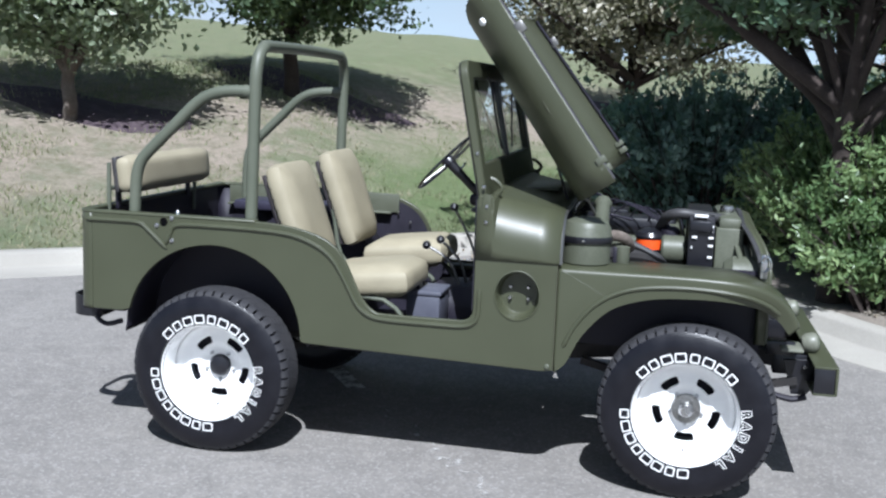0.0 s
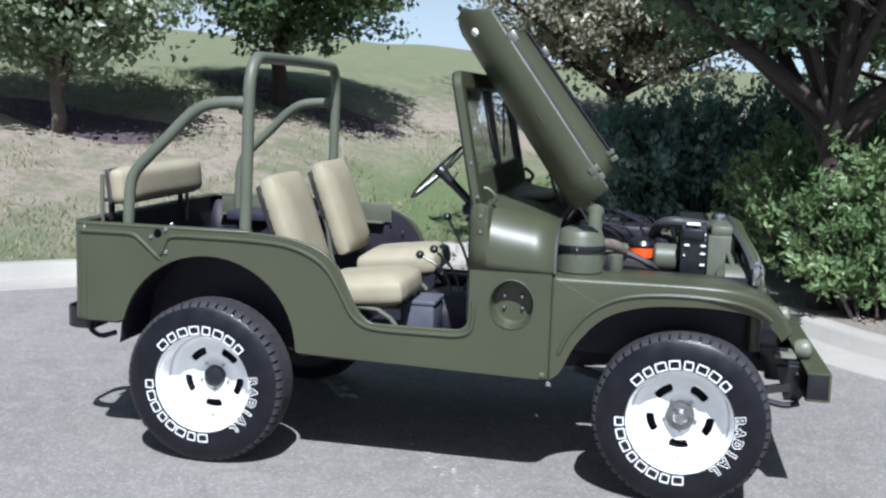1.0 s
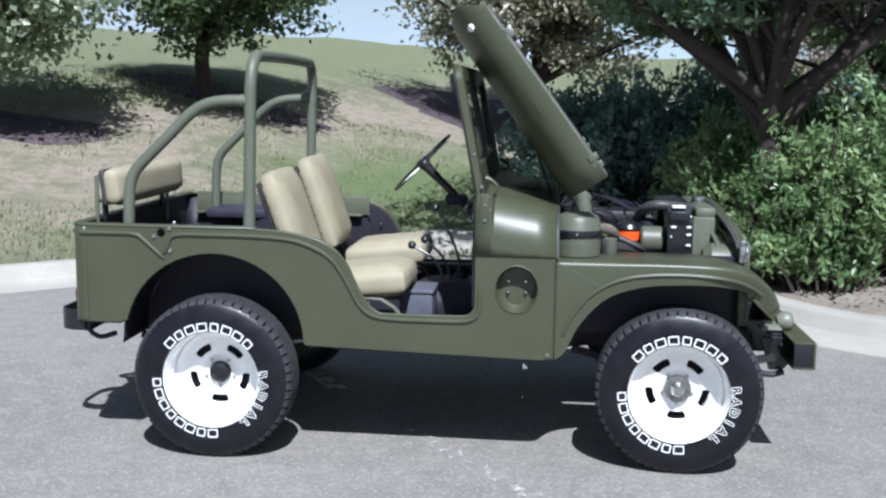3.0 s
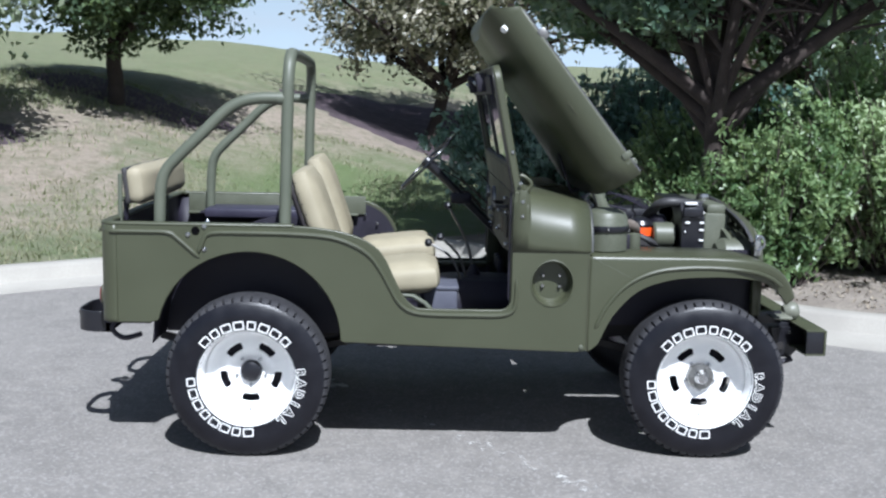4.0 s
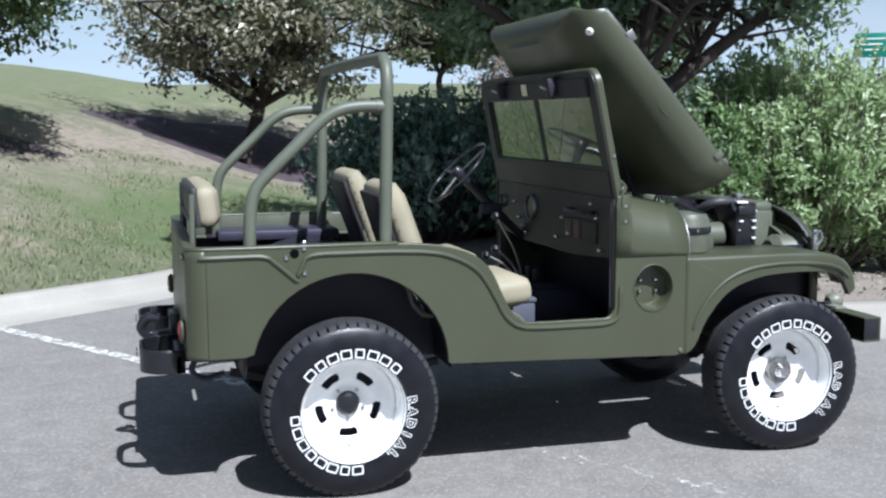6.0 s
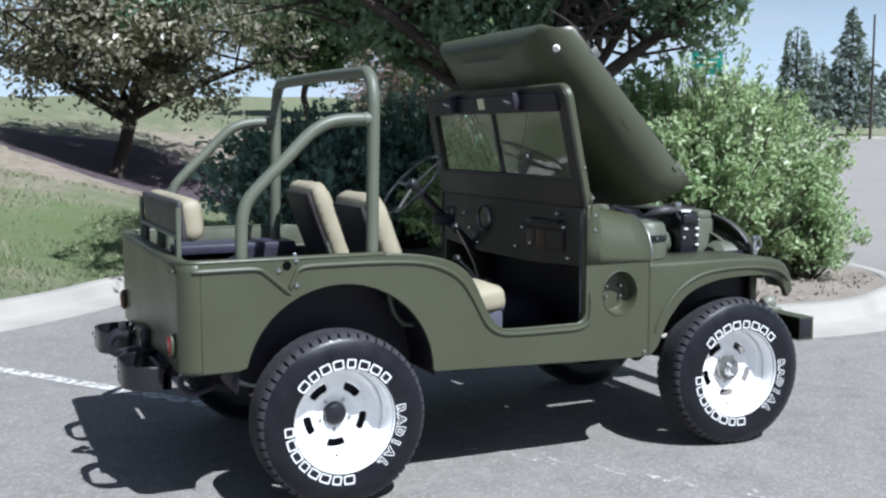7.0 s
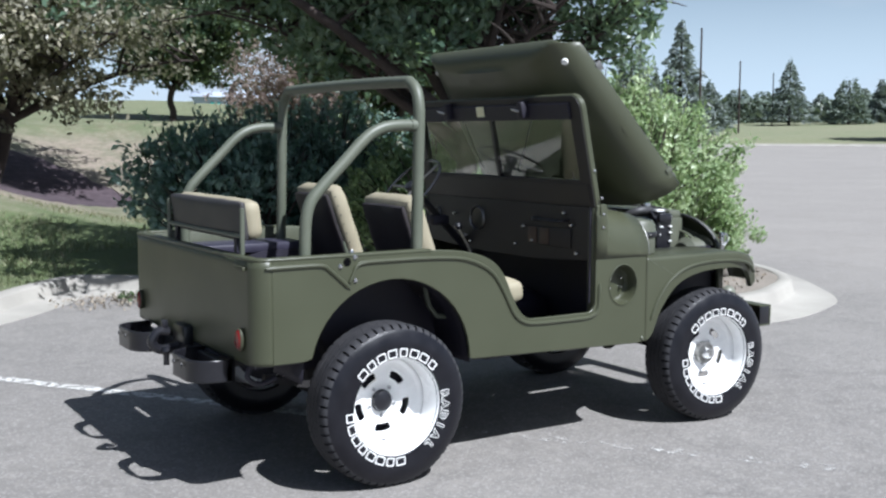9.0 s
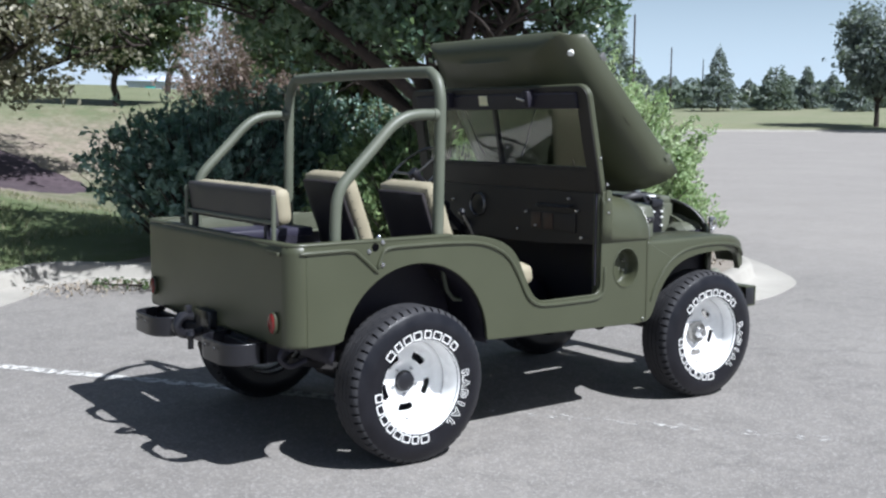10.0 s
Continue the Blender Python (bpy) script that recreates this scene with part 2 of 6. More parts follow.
def worn_paint(name, lo, hi):
    """Road paint with bare patches."""
    m, nodes, links, p = blank(name)
    at = coords(nodes)
    p.inputs["Base Color"].default_value, p.inputs["Roughness"].default_value = (0.62, 0.61, 0.58, 1), 0.8
    n = noise_of(nodes, links, at, 14, 8, 0.75)
    clear = nodes.new("ShaderNodeBsdfTransparent")
    mix = nodes.new("ShaderNodeMixShader")
    links.new(ramp(nodes, links, n, lo, hi), mix.inputs[0])
    links.new(clear.outputs[0], mix.inputs[1])
    links.new(p.outputs[0], mix.inputs[2])
    links.new(mix.outputs[0], nodes["Material Output"].inputs["Surface"])
    return m


def lawn(name, far=False):
    """Patchy lawn: green, straw and bare earth."""
    m, nodes, links, p = blank(name)
    at = coords(nodes)
    big = noise_of(nodes, links, at, 0.22, 5, 0.6)
    mid = noise_of(nodes, links, at, 1.7, 6, 0.7)
    fine = noise_of(nodes, links, at, 26, 5, 0.75)
    green, straw, earth = (0.122, 0.150, 0.080), (0.285, 0.255, 0.188), (0.325, 0.270, 0.222)
    col = mixed(nodes, links, ramp(nodes, links, mid, 0.42, 0.62), green, straw)
    if far:
        col = mixed(nodes, links, ramp(nodes, links, big, 0.35, 0.6, 0.05, 0.40), (0.180, 0.205, 0.112), straw)
    else:
        # the bank is driest half way up
        sep = nodes.new("ShaderNodeSeparateXYZ")
        links.new(at, sep.inputs[0])
        up = nodes.new("ShaderNodeMath")
        up.operation = "MULTIPLY_ADD"
        links.new(big, up.inputs[0])
        up.inputs[1].default_value = 0.9
        links.new(sep.outputs["Z"], up.inputs[2])
        band = nodes.new("ShaderNodeMath")
        band.operation = "MULTIPLY"
        links.new(ramp(nodes, links, up.outputs[0], 0.75, 1.1), band.inputs[0])
        links.new(ramp(nodes, links, up.outputs[0], 1.75, 2.15, 1, 0), band.inputs[1])
        dry = nodes.new("ShaderNodeMath")
        dry.operation = "MULTIPLY"
        links.new(band.outputs[0], dry.inputs[0])
        links.new(ramp(nodes, links, mid, 0.30, 0.54, 0.25, 0.95), dry.inputs[1])
        col = mixed(nodes, links, dry.outputs[0], col, earth)
        col = mixed(nodes, links, ramp(nodes, links, up.outputs[0], 0.60, 0.90, 0.55, 0), col, (0.125, 0.155, 0.078))
        col = mixed(nodes, links, ramp(nodes, links, up.outputs[0], 1.9, 2.5, 0, 0.75), col, (0.178, 0.208, 0.105))
        # worn tufts
        tuft = noise_of(nodes, links, at, 7.5, 3, 0.6)
        col = mixed(nodes, links, ramp(nodes, links, tuft, 0.46, 0.64, 0, 0.55), col, (0.150, 0.140, 0.085))
        # a watered green patch at the kerb corner
        gap = nodes.new("ShaderNodeVectorMath")
        gap.operation = "DISTANCE"
        links.new(at, gap.inputs[0])
        gap.inputs[1].default_value = (0.3, 7.9, 0.4)
        wet = nodes.new("ShaderNodeMath")
        wet.operation = "MULTIPLY_ADD"
        links.new(mid, wet.inputs[0])
        wet.inputs[1].default_value = 2.4
        links.new(gap.outputs["Value"], wet.inputs[2])
        col = mixed(nodes, links, ramp(nodes, links, wet.outputs[0], 2.6, 4.6, 0.85, 0), col, (0.098, 0.150, 0.048))
    col = mixed(nodes, links, ramp(nodes, links, fine, 0.4, 0.75, 0, 0.6), col, (0.075, 0.070, 0.030))
    links.new(col, p.inputs["Base Color"])
    p.inputs["Roughness"].default_value = 0.95
    b = nodes.new("ShaderNodeBump")
    b.inputs["Strength"].default_value, b.inputs["Distance"].default_value = 0.8, 0.04
    links.new(fine, b.inputs["Height"])
    links.new(b.outputs[0], p.inputs["Normal"])
    return m


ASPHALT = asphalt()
PAINT = worn_paint("road_paint", 0.38, 0.58)
PAINT_WORN = worn_paint("road_paint_worn", 0.53, 0.68)
LAWN = lawn("lawn")
FIELD = lawn("field", far=True)
SOIL = surface("bed_soil", (0.195, 0.168, 0.140), (0.285, 0.250, 0.212), 2.5, 38, 0.95, bump=1.0, grain=0.6)


# ---- geometry ----
class Geo:
    """Vertices and faces that become one mesh."""

    def __init__(self):
        self.v, self.f = [], []

    def add(self, vf, m=None):
        v, f = vf
        n = len(self.v)
        self.v += [tuple(m @ Vector(p)) for p in v] if m else [tuple(p) for p in v]
        self.f += [tuple(i + n for i in q) for q in f]
        return self


def out(bm):
    bm.verts.index_update()
    r = [tuple(v.co) for v in bm.verts], [tuple(v.index for v in f.verts) for f in bm.faces]
    bm.free()
    return r


def box(c, s, r=0.0, seg=2):
    bm = bmesh.new()
    bmesh.ops.create_cube(bm, size=1)
    for v in bm.verts:
        v.co = Vector((v.co.x * s[0], v.co.y * s[1], v.co.z * s[2]))
    if r:
        bmesh.ops.bevel(bm, geom=list(bm.edges), offset=r, segments=seg, profile=0.5, affect="EDGES")
    for v in bm.verts:
        v.co += Vector(c)
    return out(bm)


def cushion(s, puff=0.02, r=0.04, cuts=6):
    """A soft block round the origin, fuller in the middle of its faces."""
    bm = bmesh.new()
    bmesh.ops.create_cube(bm, size=1)
    bmesh.ops.subdivide_edges(bm, edges=list(bm.edges), cuts=cuts, use_grid_fill=True)
    h = [v / 2 for v in s]
    for v in bm.verts:
        p = [v.co[i] * s[i] for i in range(3)]
        core = [max(-h[i] + r, min(h[i] - r, p[i])) for i in range(3)]
        d = Vector(p) - Vector(core)
        q = Vector(core) + (d.normalized() * r if d.length > 1e-9 else Vector())
        k = min(range(3), key=lambda i: s[i])
        full = 1.0
        for i in range(3):
            if i != k:
                full *= max(0.0, 1 - (2 * v.co[i]) ** 4)
        q[k] += math.copysign(puff * full, v.co[k]) if abs(v.co[k]) > 1e-6 else 0
        v.co = q + Vector(noise.noise_vector(q * 9)) * 0.003
    return out(bm)


def tube(path, r, n=10, caps=True):
    path = [Vector(p) for p in path]
    rs = r if isinstance(r, (list, tuple)) else [r] * len(path)
    v, f = [], []
    t0 = (path[1] - path[0]).normalized()
    side = t0.orthogonal().normalized()
    for i, p in enumerate(path):
        t = (path[min(i + 1, len(path) - 1)] - path[max(i - 1, 0)]).normalized()
        side = (side - t * side.dot(t)).normalized()
        up = t.cross(side)
        for k in range(n):
            a = 2 * math.pi * k / n
            v.append(tuple(p + (side * math.cos(a) + up * math.sin(a)) * rs[i]))
    for i in range(len(path) - 1):
        for k in range(n):
            a, b = i * n + k, i * n + (k + 1) % n
            f.append((a, b, b + n, a + n))
    if caps:
        f.append(tuple(range(n))[::-1])
        f.append(tuple(range((len(path) - 1) * n, len(path) * n)))
    return v, f


def lathe(profile, n=32, m=None):
    """Spin (radius, height) pairs round z."""
    v = [(r * math.cos(2 * math.pi * k / n), r * math.sin(2 * math.pi * k / n), h) for r, h in profile for k in range(n)]
    f = []
    for i in range(len(profile) - 1):
        for k in range(n):
            a, b = i * n + k, i * n + (k + 1) % n
            f.append((a, b, b + n, a + n))
    if m:
        v = [tuple(m @ Vector(p)) for p in v]
    return v, f


def plate(loops, thick, m):
    """A sheet of that thickness in the plane of m's x and y, bounded by loops: outline first, then holes."""
    bm = bmesh.new()
    for loop in loops:
        vs = [bm.verts.new((p[0], p[1], 0)) for p in loop]
        for i in range(len(vs)):
            bm.edges.new((vs[i], vs[(i + 1) % len(vs)]))
    bmesh.ops.triangle_fill(bm, use_beauty=True, use_dissolve=False, edges=list(bm.edges))
    r = bmesh.ops.extrude_face_region(bm, geom=list(bm.faces))
    for e in r["geom"]:
        if isinstance(e, bmesh.types.BMVert):
            e.co.z += thick
    bmesh.ops.recalc_face_normals(bm, faces=list(bm.faces))
    for v in bm.verts:
        v.co = m @ v.co
    return out(bm)


def loft(rows, closed=False):
    """A sheet through rows of points, all of one length."""
    n = len(rows[0])
    v = [tuple(p) for row in rows for p in row]
    f = []
    for i in range(len(rows) - 1):
        for k in range(n if closed else n - 1):
            a, b = i * n + k, i * n + (k + 1) % n
            f.append((a, b, b + n, a + n))
    return v, f


def arc(cx, cy, rx, ry, a0, a1, n):
    return [(cx + rx * math.cos(radians(a0 + (a1 - a0) * i / n)), cy + ry * math.sin(radians(a0 + (a1 - a0) * i / n))) for i in range(n + 1)]


def curve(pts, n=6):
    """A smooth line through the points."""
    pts = [Vector(p) for p in pts]
    res = []
    for i in range(len(pts) - 1):
        p0, p1, p2, p3 = pts[max(i - 1, 0)], pts[i], pts[i + 1], pts[min(i + 2, len(pts) - 1)]
        for k in range(n):
            t = k / n
            res.append(0.5 * (2 * p1 + (p2 - p0) * t + (2 * p0 - 5 * p1 + 4 * p2 - p3) * t * t + (3 * p1 - p0 - 3 * p2 + p3) * t ** 3))
    return res + [pts[-1]]


def mesh_of(name, geo, material, smooth=35, bevel=0.0, solid=0.0):
    me = bpy.data.meshes.new(name)
    v, f = (geo.v, geo.f) if isinstance(geo, Geo) else geo
    me.from_pydata(v, [], f)
    me.materials.append(material)
    me.validate()
    if smooth:
        me.shade_smooth()
        me.set_sharp_from_angle(angle=radians(smooth))
    return me


def part(name, geo, material, parent=None, label="", smooth=35, bevel=0.0, solid=0.0, at=None):
    """One mesh object, under its thing or part where one is given."""
    ob = new(name, mesh_of(name, geo, material, smooth))
    if at is not None:
        ob.matrix_basis = at
    if solid:
        s = ob.modifiers.new("sheet", "SOLIDIFY")
        s.thickness, s.offset = solid, -1
    if bevel:
        b = ob.modifiers.new("edges", "BEVEL")
        b.width, b.segments, b.limit_method, b.angle_limit = bevel, 2, "ANGLE", radians(40)
    if parent:
        ob.parent = parent
    return tagged(ob, label)


XZ = Matrix(((1, 0, 0, 0), (0, 0, 1, 0), (0, 1, 0, 0), (0, 0, 0, 1)))     # plate x, y -> x, z; thickness along y
YZ = Matrix(((0, 0, 1, 0), (1, 0, 0, 0), (0, 1, 0, 0), (0, 0, 0, 1)))     # plate x, y -> y, z; thickness along x


def shift(x, y, z, m=None):
    return Matrix.Translation((x, y, z)) @ m if m else Matrix.Translation((x, y, z))


def bolt_geo(p, r=0.009, h=0.006, way="y"):
    m = shift(*p) @ (pose(0, 0, 0, 90) if way == "y" else pose(0, 0, 0, 0, -90) if way == "x" else Matrix())
    return lathe([(0.0001, h), (r * 0.6, h), (r, h * 0.4), (r, 0)], 10, m)


# ---- ground, kerb and bank ----
# outer edge of the gutter and back of the kerb, in pairs
KERB = [((-14, -6.6), (-14.4, -6.1)), ((-3.2, 2.42), (-3.55, 2.85)), ((-2.54, 3.0), (-2.85, 3.45)), ((-1.75, 3.57), (-2.05, 4.05)),
        ((-0.93, 4.2), (-1.2, 4.7)), ((-0.35, 4.75), (-0.65, 5.2)), ((0.1, 5.3), (-0.2, 5.75)), ((0.42, 5.7), (0.42, 6.25)),
        ((0.75, 5.35), (1.1, 5.75)), ((1.3, 4.75), (1.7, 5.1)), ((2.1, 3.6), (2.55, 3.9)), ((2.75, 2.6), (3.15, 2.95)),
        ((3.15, 1.95), (3.5, 2.4)), ((3.7, 1.5), (3.95, 2.05)), ((4.4, 1.2), (4.55, 1.87)), ((5.2, 1.2), (5.25, 1.82)),
        ((5.85, 1.4), (5.9, 2.08)), ((6.45, 1.72), (6.4, 2.4)), ((7.0, 2.35), (6.85, 2.95)), ((7.6, 3.2), (7.1, 3.6)),
        ((8.1, 4.3), (7.3, 4.5)), ((9, 7), (8.4, 7)), ((12, 14), (11.5, 14.2)), ((20, 30), (19.4, 30.3)), ((34, 52), (33.4, 52.4))]
outer = curve([(*a, 0) for a, b in KERB], 5)
inner = curve([(*b, 0) for a, b in KERB], 5)
rows = []
for a, b in zip(outer, inner):
    way, wide = (b - a).normalized(), (b - a).length
    rows.append([tuple(a + way * d) [:2] + (z,) for d, z in ((0, -0.02), (0.01, 0.006), (wide - 0.21, 0.022), (wide - 0.19, 0.035), (wide - 0.165, 0.125),
                                                            (wide - 0.14, 0.148), (wide - 0.01, 0.152), (wide + 0.01, 0.14), (wide + 0.02, 0.0))])
kerb = part("kerb", loft(rows), CONCRETE, smooth=50)
tagged(kerb, "pale grey concrete kerb and gutter along the lot", "kerb", kind="structure")

BANK = np.array([tuple(p)[:2] for p in inner] + [(60, 95), (60, 230), (-170, 230), (-170, -100), (-60, -45)])


def inside_by(x, y):
    """How far a place lies inside the planted ground; negative outside."""
    x, y = np.asarray(x, float), np.asarray(y, float)
    best, odd = np.full(x.shape, 1e9), np.zeros(x.shape, bool)
    for (ax, ay), (bx, by) in zip(BANK, np.roll(BANK, -1, axis=0)):
        dx, dy = bx - ax, by - ay
        t = np.clip(((x - ax) * dx + (y - ay) * dy) / (dx * dx + dy * dy + 1e-12), 0, 1)
        best = np.minimum(best, np.hypot(x - ax - t * dx, y - ay - t * dy))
        cross = (ay > y) != (by > y)
        odd ^= cross & (x < (bx - ax) * (y - ay) / (by - ay + 1e-12) + ax)
    return np.where(odd, best, -best)


def bank_height(x, y):
    s = np.maximum(inside_by(x, y), 0)
    w = np.clip((np.asarray(x, float) + 4) / 8, 0, 1)
    k = w * w * (3 - 2 * w)
    w = 1 - 0.9 * k
    far = np.hypot(x, y)
    far = np.clip(s / 6, 0, 1) * (0.27 * np.clip(far - 13.7, 0, 5.6) + 0.046 * np.clip(far - 19, 0, 45))
    lump = 0.05 * np.sin(np.asarray(x) * 1.3 + 0.7 * np.asarray(y)) * np.minimum(s, 2) / 2
    return 0.125 + w * 0.27 * np.minimum(s, 6.5) + (1 - k) * 0.09 * np.clip(s - 6.5, 0, 16) + k * far + lump


def bank_grid(x0, x1, y0, y1, step, drop=0.0, skip=None):
    xs, ys = np.arange(x0, x1, step), np.arange(y0, y1, step)
    X, Y = np.meshgrid(xs, ys)
    S = inside_by(X, Y)
    e = 0.02
    gx, gy = (inside_by(X + e, Y) - S) / e, (inside_by(X, Y + e) - S) / e
    near = (S < step * 0.6) & (S > -step * 1.6)
    X2, Y2 = np.where(near, X - S * gx, X), np.where(near, Y - S * gy, Y)
    Z = np.where(near, 0.125, bank_height(X, Y)) - drop
    n = len(xs)
    v = np.stack([X2, Y2, Z], -1).reshape(-1, 3).tolist()
    f = []
    for j in range(len(ys) - 1):
        for i in range(n - 1):
            c = [S[j, i], S[j, i + 1], S[j + 1, i + 1], S[j + 1, i]]
            if max(c) < step * 0.25 or min(c) < -step * 1.5:
                continue
            if skip and skip[0] < xs[i] and xs[i + 1] < skip[1] and skip[2] < ys[j] and ys[j + 1] < skip[3]:
                continue
            a = j * n + i
            f.append((a, a + 1, a + n + 1, a + n))
    return v, f


bank = Geo().add(bank_grid(-18, 20, -10, 34, 0.32)).add(bank_grid(-150, 58, -60, 200, 2.4, 0.06, (-16, 18, -8, 32)))
tagged(part("grass_bank", bank, LAWN, smooth=80), "grassy bank with dry bare patches behind the kerb", "grass", kind="structure")


def lot_height(r):
    return 0.018 * np.clip(r - 25, 0, 60)


def field_height(r):
    return 1.08 + 0.05 * np.clip(r - 85, 0, 55) + 0.1


rings = [0.5, 3, 6, 12, 18, 25, 32, 40, 50, 60, 72, 85]
lot = [(r * math.cos(a * math.pi / 48), r * math.sin(a * math.pi / 48), float(lot_height(r))) for r in rings for a in range(96)]
lot_f = [(i * 96 + k, i * 96 + (k + 1) % 96, (i + 1) * 96 + (k + 1) % 96, (i + 1) * 96 + k) for i in range(len(rings) - 1) for k in range(96)]
lot_f.append(tuple(range(96)))
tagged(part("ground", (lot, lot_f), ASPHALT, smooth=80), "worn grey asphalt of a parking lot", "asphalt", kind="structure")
rings = [84.6, 84.65, 100, 120, 140, 200, 400, 1200, 3500]
field = [(r * math.cos(a * math.pi / 48), r * math.sin(a * math.pi / 48), float(field_height(r)) + 0.1 * math.sin(a * 0.9) * min(1, (r - 84.6) / 30) if r > 84.62 else 1.0)
         for r in rings for a in range(96)]
lot_f = [(i * 96 + k, i * 96 + (k + 1) % 96, (i + 1) * 96 + (k + 1) % 96, (i + 1) * 96 + k) for i in range(len(rings) - 1) for k in range(96)]
tagged(part("far_field", (field, lot_f), FIELD, smooth=80), "far mown grass beyond the lot", "grass", kind="structure")
ring = [[(r * math.cos(a * math.pi / 96), r * math.sin(a * math.pi / 96), z) for r, z in ((83.4, 1.06), (83.5, 1.10), (84.2, 1.12), (84.3, 1.24), (84.7, 1.25))] for a in range(193)]
tagged(part("far_kerb", loft(ring), CONCRETE), "far concrete kerb of the lot", "kerb", kind="structure")


def stripe(name, a, b, wide, material, label):
    a, b = Vector((*a, 0.004)), Vector((*b, 0.004))
    side = (b - a).normalized().cross(Vector((0, 0, 1))) * wide / 2
    n = 24
    rows = [[a.lerp(b, i / n) + side * k * (1 + 0.1 * math.sin(i * 2.1 + k)) for k in (-1, 1)] for i in range(n + 1)]
    return tagged(part(name, loft(rows), material), label, "road marking", kind="structure")


stripe("parking_line", (-1.95, 3.65), (0.35, 0.35), 0.10, PAINT, "worn white parking line on the asphalt")
stripe("parking_line", (0.55, 0.08), (1.9, -1.75), 0.10, PAINT_WORN, "almost worn off white parking line")


# ---- planting ----
def leaves(P, size, rng, wide=0.5, up=0.35, out_of=None, aim=None, face=0.0):
    """One small folded leaf at each place; face turns the blades to the light."""
    n = len(P)
    d = rng.normal(size=(n, 3))
    if aim is not None:
        d = d * 0.55 + aim
    d /= np.linalg.norm(d, axis=1, keepdims=True)
    k = rng.normal(size=(n, 3))
    k[:, 2] += up
    k += face * np.array(SUN)
    if out_of is not None:
        o = P - out_of
        k += 0.6 * o / (np.linalg.norm(o, axis=1, keepdims=True) + 1e-9)
    k -= d * (k * d).sum(1, keepdims=True)
    k /= np.linalg.norm(k, axis=1, keepdims=True) + 1e-9
    s = np.cross(d, k)
    L = size * rng.uniform(0.6, 1.3, (n, 1))
    W = L * wide * rng.uniform(0.8, 1.2, (n, 1))
    a, b = P - d * L * 0.5, P + d * L * 0.5
    l, r = P + s * W * 0.5 + k * W * 0.18, P - s * W * 0.5 + k * W * 0.18
    v = np.stack([a, l, b, r], 1).reshape(-1, 3)
    return v.tolist(), np.arange(4 * n).reshape(-1, 4).tolist()


def limb(a, b, rng, bow=0.15, n=6):
    a, b = np.array(a, float), np.array(b, float)
    mid = (a + b) / 2 + rng.normal(size=3) * bow * np.linalg.norm(b - a) * 0.6 + np.array([0, 0, bow * np.linalg.norm(b - a)])
    return [tuple((1 - t) ** 2 * a + 2 * t * (1 - t) * mid + t * t * b) for t in np.linspace(0, 1, n + 1)]


